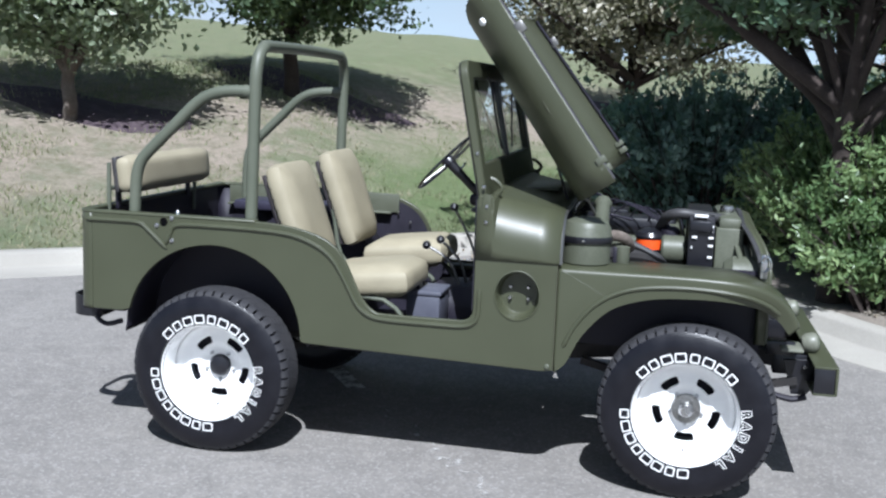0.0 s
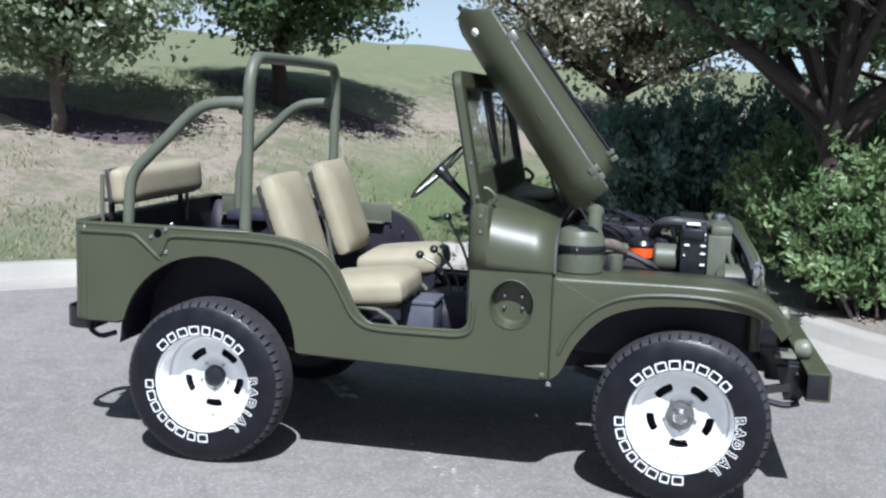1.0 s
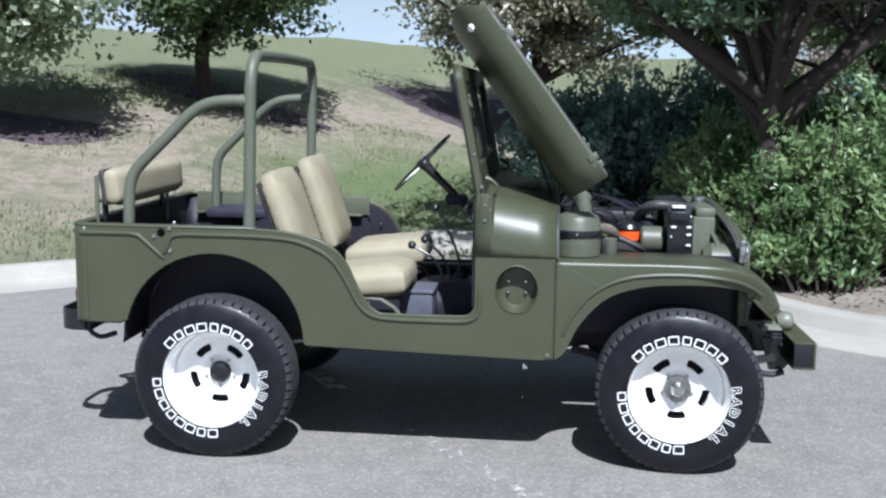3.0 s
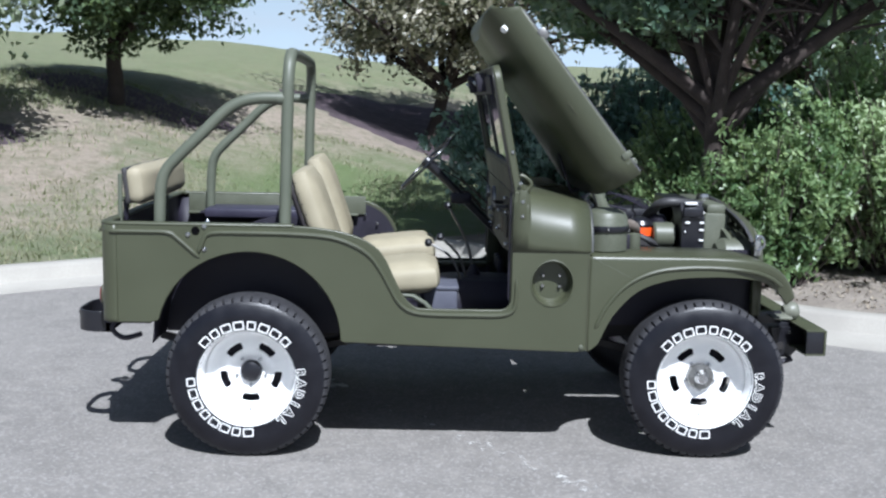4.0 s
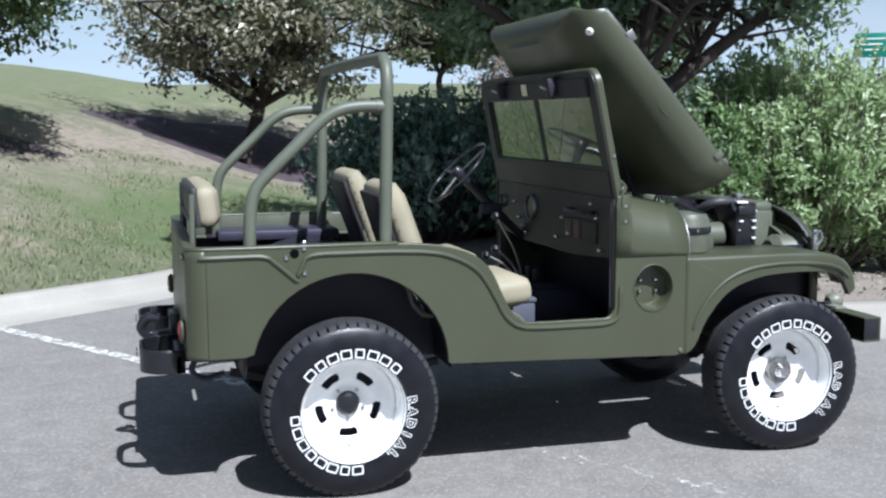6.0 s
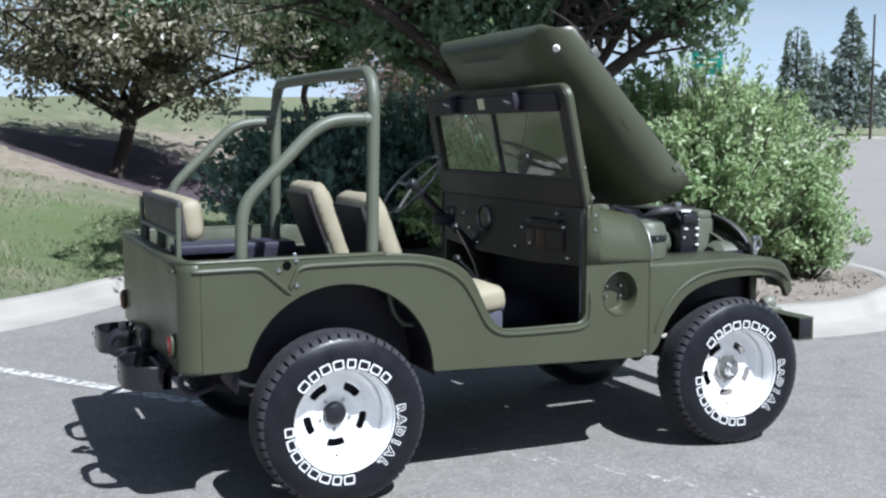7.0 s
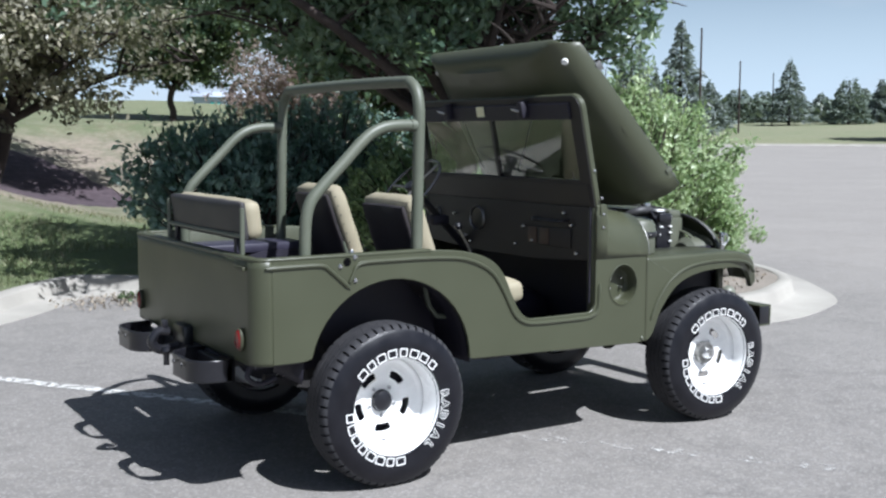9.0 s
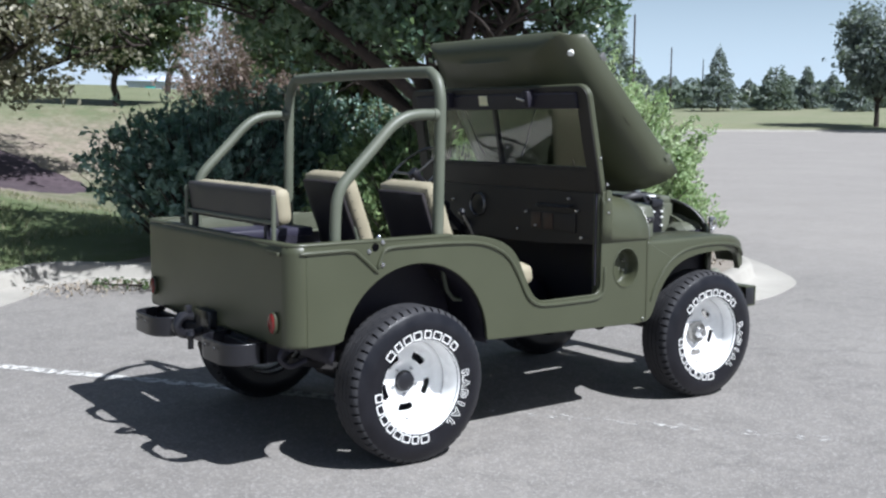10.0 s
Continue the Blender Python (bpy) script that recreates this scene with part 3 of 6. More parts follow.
def tree(label, base, fork, crown, radii, n_leaves, size, leaf, bark, thick, seed, limbs=6, subs=9, lean=(0, 0), forks=1.0, spread=0.2, low=-0.35, clump=26, tuft=0.12, turn=0.0, mains=(), bare=0.0):
    """Tapered trunk and limbs, and a crown of leaves in clumps along the twigs."""
    rng = np.random.default_rng(seed)
    bx, by, bz = base
    top = np.array([bx + lean[0], by + lean[1], bz + fork])
    c, R = np.array(crown, float), np.array(radii, float)
    wood, twigs = Geo(), []
    spin = np.array(Matrix.Rotation(radians(turn), 3, "Z"))
    p0 = np.array([bx, by, bz - 0.15])
    path = [p0, p0 + (0, 0, 0.2), *[p0 + (top - p0) * t + rng.normal(size=3) * 0.025 for t in (0.4, 0.7)], top]
    wood.add(tube(curve([tuple(p) for p in path], 3), [thick * v for v in np.linspace(1.5, 1.15, 2)] + [thick * v for v in np.linspace(1.1, 0.85, 11)], 10))
    for i in range(limbs):
        a = 2 * math.pi * (i + rng.uniform(-0.3, 0.3)) / limbs
        e = rng.uniform(low, 0.75)
        q = c + spin @ (R * np.array([math.cos(a) * math.cos(e), math.sin(a) * math.cos(e), math.sin(e)])) * rng.uniform(0.6, 0.9)
        main = limb(top - (top - p0) * rng.uniform(0, 0.22) * forks, q, rng, 0.12, 8)
        wood.add(tube(main, list(thick * np.linspace(0.62, 0.12, 9)), 7))
        for j in range(subs):
            s = np.array(main[rng.integers(2, 9)])
            w = rng.normal(size=3)
            w /= np.linalg.norm(w)
            q2 = c + spin @ (R * w) * rng.uniform(0.55, 1.0)
            q2 = s + (q2 - s) * rng.uniform(0.4, 0.8)
            sub = limb(s, q2, rng, 0.1, 6)
            wood.add(tube(sub, list(thick * np.linspace(0.2, 0.04, 7)), 5))
            twigs += sub[2:]
        twigs += main[4:]
    # main limbs of a given way: elbow and end, from the fork
    for i, (ax, ay, az, ex, ey, ez) in enumerate(mains):
        line = curve([tuple(top - (0, 0, 0.12)), tuple(top + (ax, ay, az)), tuple(top + (ex, ey, ez))], 6)
        stout = 1.0 if i < 3 else 0.5
        wood.add(tube(line, list(thick * stout * np.linspace(0.80, 0.26, len(line))), 9))
        twigs += [tuple(p) for p in line[8:]]
        for j in range(subs):
            st = np.array(line[rng.integers(6, len(line))])
            w = rng.normal(size=3) * (1, 1, 0.7)
            w[2] = abs(w[2])
            sub = limb(st, st + w / np.linalg.norm(w) * rng.uniform(0.3, 0.8), rng, 0.1, 6)
            wood.add(tube(sub, list(thick * np.linspace(0.2, 0.04, 7)), 5))
            twigs += sub[2:]
    twigs = np.array(twigs)
    m = n_leaves // clump
    tufts = twigs[rng.integers(0, len(twigs), m)] + rng.normal(size=(m, 3)) * spread * R.mean() * 0.5
    P = np.repeat(tufts, clump, 0) + rng.normal(size=(m * clump, 3)) * tuft * rng.uniform(0.6, 1.4, (m, 1)).repeat(clump, 0) * (1, 1, 0.6)
    q = (P - c) @ spin / R
    lump = np.array([noise.noise(Vector(p) * 0.95 + Vector((seed, 0, 0))) for p in P])
    keep = (np.linalg.norm(q, axis=1) < 0.93 + 0.5 * lump) & (P[:, 2] > bz + bare + 0.35 * lump)
    root = new("tree")
    root.location = base
    inv = Matrix.Translation(base).inverted()
    for nm, geo, mat in (("trunk", wood, bark), ("crown", leaves(P[keep], size, rng, 0.55, 0.8, c, None, 0.5), leaf)):
        o = part(nm, geo, mat, root, smooth=60 if nm == "trunk" else 0)
        o.matrix_parent_inverse = inv
    root.children[1]["kind"] = "stuff"
    return tagged(root, label, "tree")


def ground_at(x, y):
    return float(bank_height(np.array([x]), np.array([y]))[0])


def bank_tree(label, x, y, fork, rise, radii, *rest, off=(0, 0), **more):
    z = ground_at(x, y)
    return tree(label, (x, y, z), fork, (x + off[0], y + off[1], z + rise), radii, *rest, **more)


bank_tree("small tree with a pale trunk and grey-green leaves on the bank", -5.05, 6.55, 0.65, 1.95, (2.1, 2.0, 1.4), 27000, 0.115, LEAF_A, BARK, 0.085, 3, limbs=7, spread=0.3, clump=40, tuft=0.17, mains=((-0.28, -0.1, 0.35, -0.6, -0.2, 0.9), (0.25, 0, 0.35, 0.5, 0.1, 0.95)))
bank_tree("broad dark-leaved shade tree on the grassy bank", -3.35, 9.5, 0.9, 2.05, (2.5, 2.3, 1.45), 42000, 0.10, LEAF_B, BARK_DARK, 0.11, 7, limbs=7, off=(0.3, 0), spread=0.32)
bank_tree("leaning crab-apple tree with olive and gold leaves", 1.0, 13.6, 1.2, 2.75, (3.8, 3.0, 1.85), 27000, 0.118, LEAF_C, BARK_DARK, 0.12, 11, limbs=8, lean=(0.32, 0), off=(0.3, 0), spread=0.3, low=-0.6, clump=50, tuft=0.17, mains=((0.1, 0, 0.7, 0.35, 0.1, 1.9),))
bank_tree("big dark tree with low spreading limbs in the planting bed", 3.2, 3.32, 1.52, 3.45, (3.75, 2.35, 1.7), 62000, 0.094, LEAF_D, BARK_DARK, 0.105, 5, limbs=6, subs=36, turn=-25, off=(-0.45, 1.2), spread=0.24, low=-0.3, clump=80, tuft=0.15,
          mains=((-0.42, 0.45, 0.80, -1.5, 1.5, 1.65), (-0.05, 0.15, 0.75, 0.1, 0.3, 1.9), (0.85, -0.15, 0.55, 1.7, -0.35, 1.15), (0.15, -0.55, 0.65, 0.35, -1.25, 1.2), (-0.35, -0.15, 0.75, -0.9, -0.35, 1.5)), bare=1.9)
bank_tree("dense dark tree behind the planting bed", 6.3, 10.2, 1.3, 2.7, (1.9, 1.9, 2.0), 15000, 0.12, LEAF_B, BARK_DARK, 0.12, 17, limbs=7, spread=0.3)
bank_tree("tall dark tree on the far lawn", 6.85, 21.9, 0.85, 2.75, (2.5, 2.3, 2.3), 42000, 0.15, LEAF_B, BARK_DARK, 0.085, 23, spread=0.3, off=(0.3, 0), bare=0.75)


def shrub(label, c, r, h, n_stems, n_leaves, size, leaf, stem, seed, whip=0.25, wide=0.42, ground=None, lift=0.05, face=1.1, low=2.2):
    """Stems that fan out of the ground, with leaves along them."""
    rng = np.random.default_rng(seed)
    z0 = ground_at(*c) if ground is None else ground
    wood, pts, aims = Geo(), [], []
    for i in range(n_stems):
        a, k = rng.uniform(0, 2 * math.pi), math.sqrt(rng.uniform(0, 1))
        foot = np.array([c[0] + 0.35 * r[0] * k * math.cos(a), c[1] + 0.35 * r[1] * k * math.sin(a), z0 - 0.05])
        e = math.sqrt(max(0.0, 1 - k * k))
        up = h * (0.40 + 0.60 * e) * rng.uniform(0.8, 1.05 + whip)
        lump = 1 + 0.22 * noise.noise(Vector((math.cos(a) * 1.5, math.sin(a) * 1.5, seed)))
        tip = np.array([c[0] + r[0] * k * lump * math.cos(a), c[1] + r[1] * k * lump * math.sin(a), z0 + up])
        p = limb(foot, tip, rng, 0.10, 7)
        wood.add(tube(p, list(np.linspace(0.016, 0.004, 8)), 4, False))
        p = np.array(p)
        t = rng.beta(low, 1.1, max(1, n_leaves // n_stems))
        j = np.minimum((t * 7).astype(int), 6)
        q = p[j] + (p[j + 1] - p[j]) * (t * 7 - j)[:, None]
        sprig = rng.normal(size=(9, 3)) * 0.085
        q = q + sprig[np.minimum((t * 9).astype(int), 8)] + rng.normal(size=q.shape) * 0.036
        pts.append(q)
        d = p[j + 1] - p[j]
        aims.append(d / (np.linalg.norm(d, axis=1, keepdims=True) + 1e-9))
    P, A = np.concatenate(pts), np.concatenate(aims)
    keep = P[:, 2] > z0 + lift + 0.25 * rng.uniform(0, 1, len(P))
    P, A = P[keep], A[keep]
    root = new("shrub")
    root.location = (c[0], c[1], z0)
    inv = Matrix.Translation(root.location).inverted()
    for nm, geo, mat in (("branchwork", wood, stem), ("foliage", leaves(P, size, rng, wide, 0.5, np.array([c[0], c[1], z0 + 0.3 * h]), A * 0.5, face), leaf)):
        o = part(nm, geo, mat, root, smooth=60 if nm == "branchwork" else 0)
        o.matrix_parent_inverse = inv
        o["kind"] = "stuff"
    return tagged(root, label, "bush")


shrub("tall pale-green shrub with upright whips in the island bed", (5.15, 3.75), (1.5, 1.45), 1.62, 430, 84000, 0.072, LEAF_BUSH, BARK, 31)
shrub("leafy mid-green shrub beside the kerb in the bed", (3.75, 4.25), (1.3, 1.1), 1.35, 300, 62000, 0.076, LEAF_MID, BARK_DARK, 37, whip=0.15, lift=0.03, face=0.4, low=1.0)
shrub("low pale-green shrub at the island kerb", (5.9, 3.1), (0.5, 0.5), 0.75, 100, 10000, 0.066, LEAF_BUSH, BARK, 38, whip=0.15)
shrub("mid-green shrub round the foot of the big tree", (3.6, 3.05), (0.72, 0.5), 1.2, 70, 20000, 0.072, LEAF_MID, BARK_DARK, 39, whip=0.15, lift=0.1, face=0.4, low=1.1)
shrub("dark blue-green spreading shrub at the kerb corner", (2.25, 6.35), (1.45, 1.0), 1.45, 230, 15000, 0.09, LEAF_DARKBUSH, BARK_DARK, 41, whip=0.1, wide=0.55)
shrub("dark dense shrub under the big tree", (3.3, 6.6), (1.4, 1.1), 1.7, 200, 13000, 0.088, LEAF_DARKBUSH, BARK_DARK, 43, whip=0.1, wide=0.55)
shrub("dark shrub deep in the planting bed", (5.2, 6.2), (1.5, 1.2), 1.6, 180, 12000, 0.08, LEAF_DARKBUSH, BARK_DARK, 45, whip=0.1, wide=0.55)


def dead_shrub(c, h, r, seed):
    """Bare stems with dry brown leaves left on them."""
    rng = np.random.default_rng(seed)
    z0 = ground_at(*c)
    g, pts = Geo(), []
    for i in range(170):
        a, e = rng.uniform(0, 2 * math.pi), rng.uniform(0.35, 1.4)
        tip = np.array([c[0] + r * math.cos(a) * math.cos(e), c[1] + r * math.sin(a) * math.cos(e), z0 + h * math.sin(e) * rng.uniform(0.75, 1.1)])
        p = limb((c[0], c[1], z0), tip, rng, 0.12, 6)
        g.add(tube(p, list(np.linspace(0.018, 0.005, 7)), 4, False))
        for k in range(6):
            s = np.array(p[rng.integers(2, 7)])
            t = s + rng.normal(size=3) * 0.22 + (0, 0, 0.14)
            g.add(tube(limb(s, t, rng, 0.1, 3), list(np.linspace(0.007, 0.003, 4)), 3, False))
            pts.append(t + rng.normal(size=(14, 3)) * 0.12)
    root = new("dead_shrub")
    root.location = (c[0], c[1], z0)
    inv = Matrix.Translation(root.location).inverted()
    for nm, geo, mat in (("branchwork", g, TWIG), ("dry_leaves", leaves(np.concatenate(pts), 0.10, rng, 0.5, 0.4), DRY_LEAF)):
        o = part(nm, geo, mat, root, smooth=60 if nm == "branchwork" else 0)
        o.matrix_parent_inverse = inv
        o["kind"] = "stuff"
    return tagged(root, "pinkish-brown dry shrub with withered leaves among the greenery", "bush")


dead_shrub((8.0, 16.5), 2.7, 2.1, 51)

# soil of the bed
bed_edge = [tuple(p)[:2] for p in inner if 0.6 < p.x < 8 and p.y < 6]


def bed_patch():
    v, f, n = [], [], 18
    middle = Vector((4.4, 4.6))
    for j in range(n + 1):
        for p in bed_edge:
            q = Vector(p).lerp(middle + (Vector(p) - middle) * 0.25 + Vector((0, 1.6)), j / n)
            v.append((q.x, q.y, ground_at(q.x, q.y) + 0.018 + 0.012 * noise.noise(Vector((q.x * 3, q.y * 3, 0)))))
    m = len(bed_edge)
    for j in range(n):
        for i in range(m - 1):
            f.append((j * m + i, j * m + i + 1, (j + 1) * m + i + 1, (j + 1) * m + i))
    return v, f


tagged(part("bed_soil", bed_patch(), SOIL, smooth=80), "dry grey-brown soil of the planting bed", "soil", kind="structure")


def mulch_ring(label, x, y, rx, ry, seed, tilt=0.0):
    """Uneven low mound of bark chips on the slope."""
    v, f, n, m = [], [], 40, 8
    for j in range(m + 1):
        for i in range(n):
            a = 2 * math.pi * i / n
            k = j / m * (1 + 0.28 * noise.noise(Vector((math.cos(a) * 1.6, math.sin(a) * 1.6, seed))))
            u, w = rx * k * math.cos(a), ry * k * math.sin(a)
            px, py = x + u * math.cos(tilt) - w * math.sin(tilt), y + u * math.sin(tilt) + w * math.cos(tilt)
            v.append((px, py, ground_at(px, py) + 0.045 * (1 - (j / m) ** 3) - 0.012 + 0.015 * noise.noise(Vector((px * 5, py * 5, 0)))))
    for j in range(m):
        for i in range(n):
            f.append((j * n + i, j * n + (i + 1) % n, (j + 1) * n + (i + 1) % n, (j + 1) * n + i))
    tagged(part("mulch_ring", (v, f), MULCH_SHADED, smooth=80), label, "mulch", "mulch rings under the trees", "stuff")


mulch_ring("brown bark mulch round the pale-trunked tree", -5.0, 7.0, 1.5, 0.6, 1)
mulch_ring("brown bark mulch round the broad shade tree", -3.3, 10.1, 1.6, 0.7, 2)
# mulch spread wider up the slope, to paint the crown's shade as well
mulch_ring("brown bark mulch and painted tree shade round the crab-apple tree", 0.75, 14.3, 2.5, 2.4, 3, 0.75)

# grass blades on the near bank and litter
rng = np.random.default_rng(5)
gx, gy = rng.uniform(-9.5, 2.5, 90000), rng.uniform(0, 11, 90000)
gs = inside_by(gx, gy)
lump = np.array([noise.noise(Vector((x * 0.9, y * 0.9, 3))) for x, y in zip(gx, gy)])
ok = (gs > 0.03) & (gs < 6.5) & (lump + 0.25 - 0.55 * ((gs > 1.6) & (gs < 4.5)) + rng.normal(size=90000) * 0.25 > 0) & ~((gx > 0.55) & (gy < 7.4))
gx, gy = gx[ok], gy[ok]
gz = bank_height(gx, gy)
n = len(gx)
a = rng.uniform(0, 2 * math.pi, n)
hgt = rng.uniform(0.03, 0.085, n)
wd = rng.uniform(0.006, 0.012, n)
P = np.stack([gx, gy, gz - 0.01], 1)
S = np.stack([np.cos(a), np.sin(a), 0 * a], 1) * wd[:, None]
T = P + np.stack([rng.normal(size=n) * 0.03, rng.normal(size=n) * 0.03, hgt], 1)
tagged(part("grass_blades", (np.stack([P - S, P + S, T], 1).reshape(-1, 3).tolist(), np.arange(3 * n).reshape(-1, 3).tolist()), GRASS_BLADE, smooth=0),
       "short dry and green grass on the bank", "grass", kind="stuff")
LITTER = surface("dry_litter", (0.20, 0.165, 0.125), (0.34, 0.30, 0.24), 20, 80, 0.9, bump=0)
lx = np.concatenate([rng.normal(0.55, 0.28, 260), rng.uniform(3.2, 6.7, 700), rng.uniform(0.8, 4.0, 70)])
ly = np.concatenate([rng.normal(5.15, 0.22, 260), rng.uniform(1.7, 3.2, 700), rng.uniform(2.5, 6.0, 70)])
ls = inside_by(lx, ly)
lz = np.where(ls > 0, bank_height(lx, ly) + 0.03, 0.03)
ok = (ls > 0.12) | ((ls < -0.25) & (np.arange(len(ls)) < 260))
tagged(part("leaf_litter", leaves(np.stack([lx, ly, lz], 1)[ok], 0.05, rng, 0.5, 3.0), LITTER, smooth=0), "dry brown leaves and grass on the ground", "leaf litter", kind="stuff")


# a fallen twig lies in the gutter
tw = Geo()
rng = np.random.default_rng(13)
tips = []
main = limb((0.98, 4.72, 0.03), (0.62, 5.18, 0.035), rng, 0.03, 6)
tw.add(tube(main, list(np.linspace(0.014, 0.006, 7)), 6))
for k in range(9):
    s0 = np.array(main[rng.integers(1, 7)])
    e0 = s0 + (*rng.normal(size=2) * 0.11, rng.uniform(0.0, 0.05))
    tw.add(tube(limb(s0, e0, rng, 0.05, 3), list(np.linspace(0.006, 0.003, 4)), 5))
    tips.append(e0 + rng.normal(size=(9, 3)) * (0.035, 0.035, 0.012))
fallen = part("fallen_twig", tw, BARK_DARK, None, smooth=60)
part("withered_leaves", leaves(np.concatenate(tips), 0.06, rng, 0.5, 1.5), LEAF_B, fallen, smooth=0)["kind"] = "stuff"
tagged(fallen, "dark fallen twig with leaves in the gutter", "twig")


# ---- distance ----
def far_z(x, y):
    r = math.hypot(x, y)
    return float(lot_height(r)) if r < 84.6 else float(field_height(r))


def conifer(label, x, y, h, r, n, seed, leaf=None, size=0.5, tip=0.08):
    rng = np.random.default_rng(seed)
    z0 = far_z(x, y) - 0.1
    t = 1 - np.sqrt(rng.uniform(0.0, 1, n) * 0.98)
    a = rng.uniform(0, 2 * math.pi, n)
    layer = t + rng.normal(size=n) * 0.02
    k = rng.uniform(0.2, 1.05, n) ** 0.6 * (1 + 0.22 * np.sin(a * 3 + layer * 23 + seed) + 0.15 * np.sin(layer * 55 + seed))
    rad = r * (1 - layer) * k + tip
    P = np.stack([x + rad * np.cos(a), y + rad * np.sin(a), z0 + h * (0.1 + 0.9 * layer) - 0.12 * rad], 1)
    root = new("conifer")
    root.location = (x, y, z0)
    inv = Matrix.Translation(root.location).inverted()
    trunk = tube([(x, y, z0), (x, y, z0 + h * 0.5), (x, y, z0 + h * 0.97)], [0.022 * h, 0.014 * h, 0.004 * h], 7)
    out_way = np.stack([np.cos(a), np.sin(a), -0.25 + 0 * a], 1)
    for nm, geo, mat in (("trunk", trunk, BARK_DARK), ("crown", leaves(P, size, rng, 0.4, 0.6, None, out_way), leaf or LEAF_PINE_HAZY)):
        o = part(nm, geo, mat, root, smooth=0)
        o.matrix_parent_inverse = inv
    o["kind"] = "stuff"
    return tagged(root, label, "tree", "far trees beyond the lot")


def from_eye(deg, d):
    return -2.7 + d * math.cos(radians(deg)), -4.6 + d * math.sin(radians(deg))


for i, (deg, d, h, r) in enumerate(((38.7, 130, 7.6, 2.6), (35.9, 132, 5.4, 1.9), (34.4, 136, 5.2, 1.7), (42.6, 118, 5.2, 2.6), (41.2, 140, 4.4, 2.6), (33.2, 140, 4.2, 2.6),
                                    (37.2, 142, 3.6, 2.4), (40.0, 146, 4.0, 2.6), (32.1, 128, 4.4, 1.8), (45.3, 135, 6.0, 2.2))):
    conifer("dark conifer far beyond the lot", *from_eye(deg + 0.4, d), h, r * 1.02, 2200, 60 + i, LEAF_FAR_HAZY if i % 3 == 1 else None, size=0.55, tip=0.7 if i % 3 == 1 else 0.15)
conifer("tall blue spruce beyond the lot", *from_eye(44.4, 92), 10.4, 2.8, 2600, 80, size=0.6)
conifer("narrow poplar beyond the lot", *from_eye(46.9, 84), 8.4, 1.3, 3200, 81, LEAF_FAR_HAZY, 0.45, 0.6)
conifer("second narrow poplar beyond the lot", *from_eye(46.0, 86), 6.8, 1.0, 2400, 82, LEAF_FAR_HAZY, 0.45, 0.5)
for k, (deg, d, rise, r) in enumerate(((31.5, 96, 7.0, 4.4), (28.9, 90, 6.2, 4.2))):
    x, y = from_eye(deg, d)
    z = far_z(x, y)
    tree("large round-headed pine at the edge of the far grass", (x, y, z), 2.2, (x, y, z + rise), (r, r, r * 1.05), 16000, 0.42, LEAF_PINE_HAZY, BARK_DARK, 0.2, 90 + k, limbs=8, spread=0.3, low=-0.8, clump=60, tuft=0.55)
rng = np.random.default_rng(9)
deg, d = rng.uniform(26, 62, 9000), rng.uniform(138, 152, 9000)
hh = 2.5 + 2.0 * np.array([noise.noise(Vector((v * 0.8, 0, 5))) + 0.6 * noise.noise(Vector((v * 2.3, 0, 9))) for v in deg])
X, Y = -2.7 + d * np.cos(np.radians(deg)), -4.6 + d * np.sin(np.radians(deg))
Z = field_height(np.hypot(X, Y)) + np.maximum(0.2, hh) * rng.uniform(0, 1.1, 9000)
tagged(part("far_woods", leaves(np.stack([X, Y, Z], 1), 1.0, rng, 0.7, 0.5), LEAF_FAR_HAZY, smooth=0), "hazy line of far woods on the horizon", "woods", kind="stuff")


def pole(deg, d, h, r):
    x, y = from_eye(deg, d)
    z = far_z(x, y)
    tagged(part("light_pole", tube([(x, y, z), (x, y, z + h)], [r, r * 0.7], 8), BARK_DARK), "tall dark pole beyond the lot", "pole", "poles beyond the lot")


pole(43.4, 88, 9.2, 0.10)
pole(41.5, 110, 7.0, 0.09)
pole(39.9, 130, 6.0, 0.08)

sx, sy = 36.2, 43.3
sz = far_z(sx, sy)
sign = new("road_sign")
sign.location = (sx, sy, sz)
sg = part("sign_board", box((0, 0, 4.75), (1.65, 0.04, 1.25), 0.03), SIGN_GREEN, sign, "green board")
sg.matrix_basis = pose(0, 0, 0, 0, 0, -38)
for k in (-1, 1):
    o = part("post", tube([(0.6 * k, 0.06, 0), (0.6 * k, 0.06, 5.1)], 0.05, 8), STEEL, sign)
    o.matrix_basis = pose(0, 0, 0, 0, 0, -38)
for k, (zz, ww) in enumerate(((5.08, 1.3), (4.80, 1.05), (4.52, 0.7))):
    o = part("text_bar", box((0.0, -0.028, zz), (ww, 0.012, 0.07)), LETTER, sg, "pale bar in place of writing")
tagged(sign, "green road sign on two posts", "sign")

# far building on the rise
house = new("building")
hx, hy = from_eye(67.3, 60)
hz = ground_at(hx, hy) - 0.95
house.location, house.rotation_euler = (hx, hy, hz), (0, 0, radians(-22))
part("wall", box((0, 0, 0.6), (4.6, 4, 1.2), 0.03), WHITE_WALL, house, "pale bluish-white wall")
part("base_band", box((0.9, -2.0, 0.16), (2.6, 0.08, 0.32), 0.02), TEAL_ROOF, house, "teal band")
roof = [[(-2.5, -2.2, 1.15), (-2.5, 0, 1.5), (-2.5, 2.2, 1.15)], [(2.5, -2.2, 1.15), (2.5, 0, 1.5), (2.5, 2.2, 1.15)]]
part("roof", loft(roof), WHITE_WALL, house, "pale roof", solid=0.08)
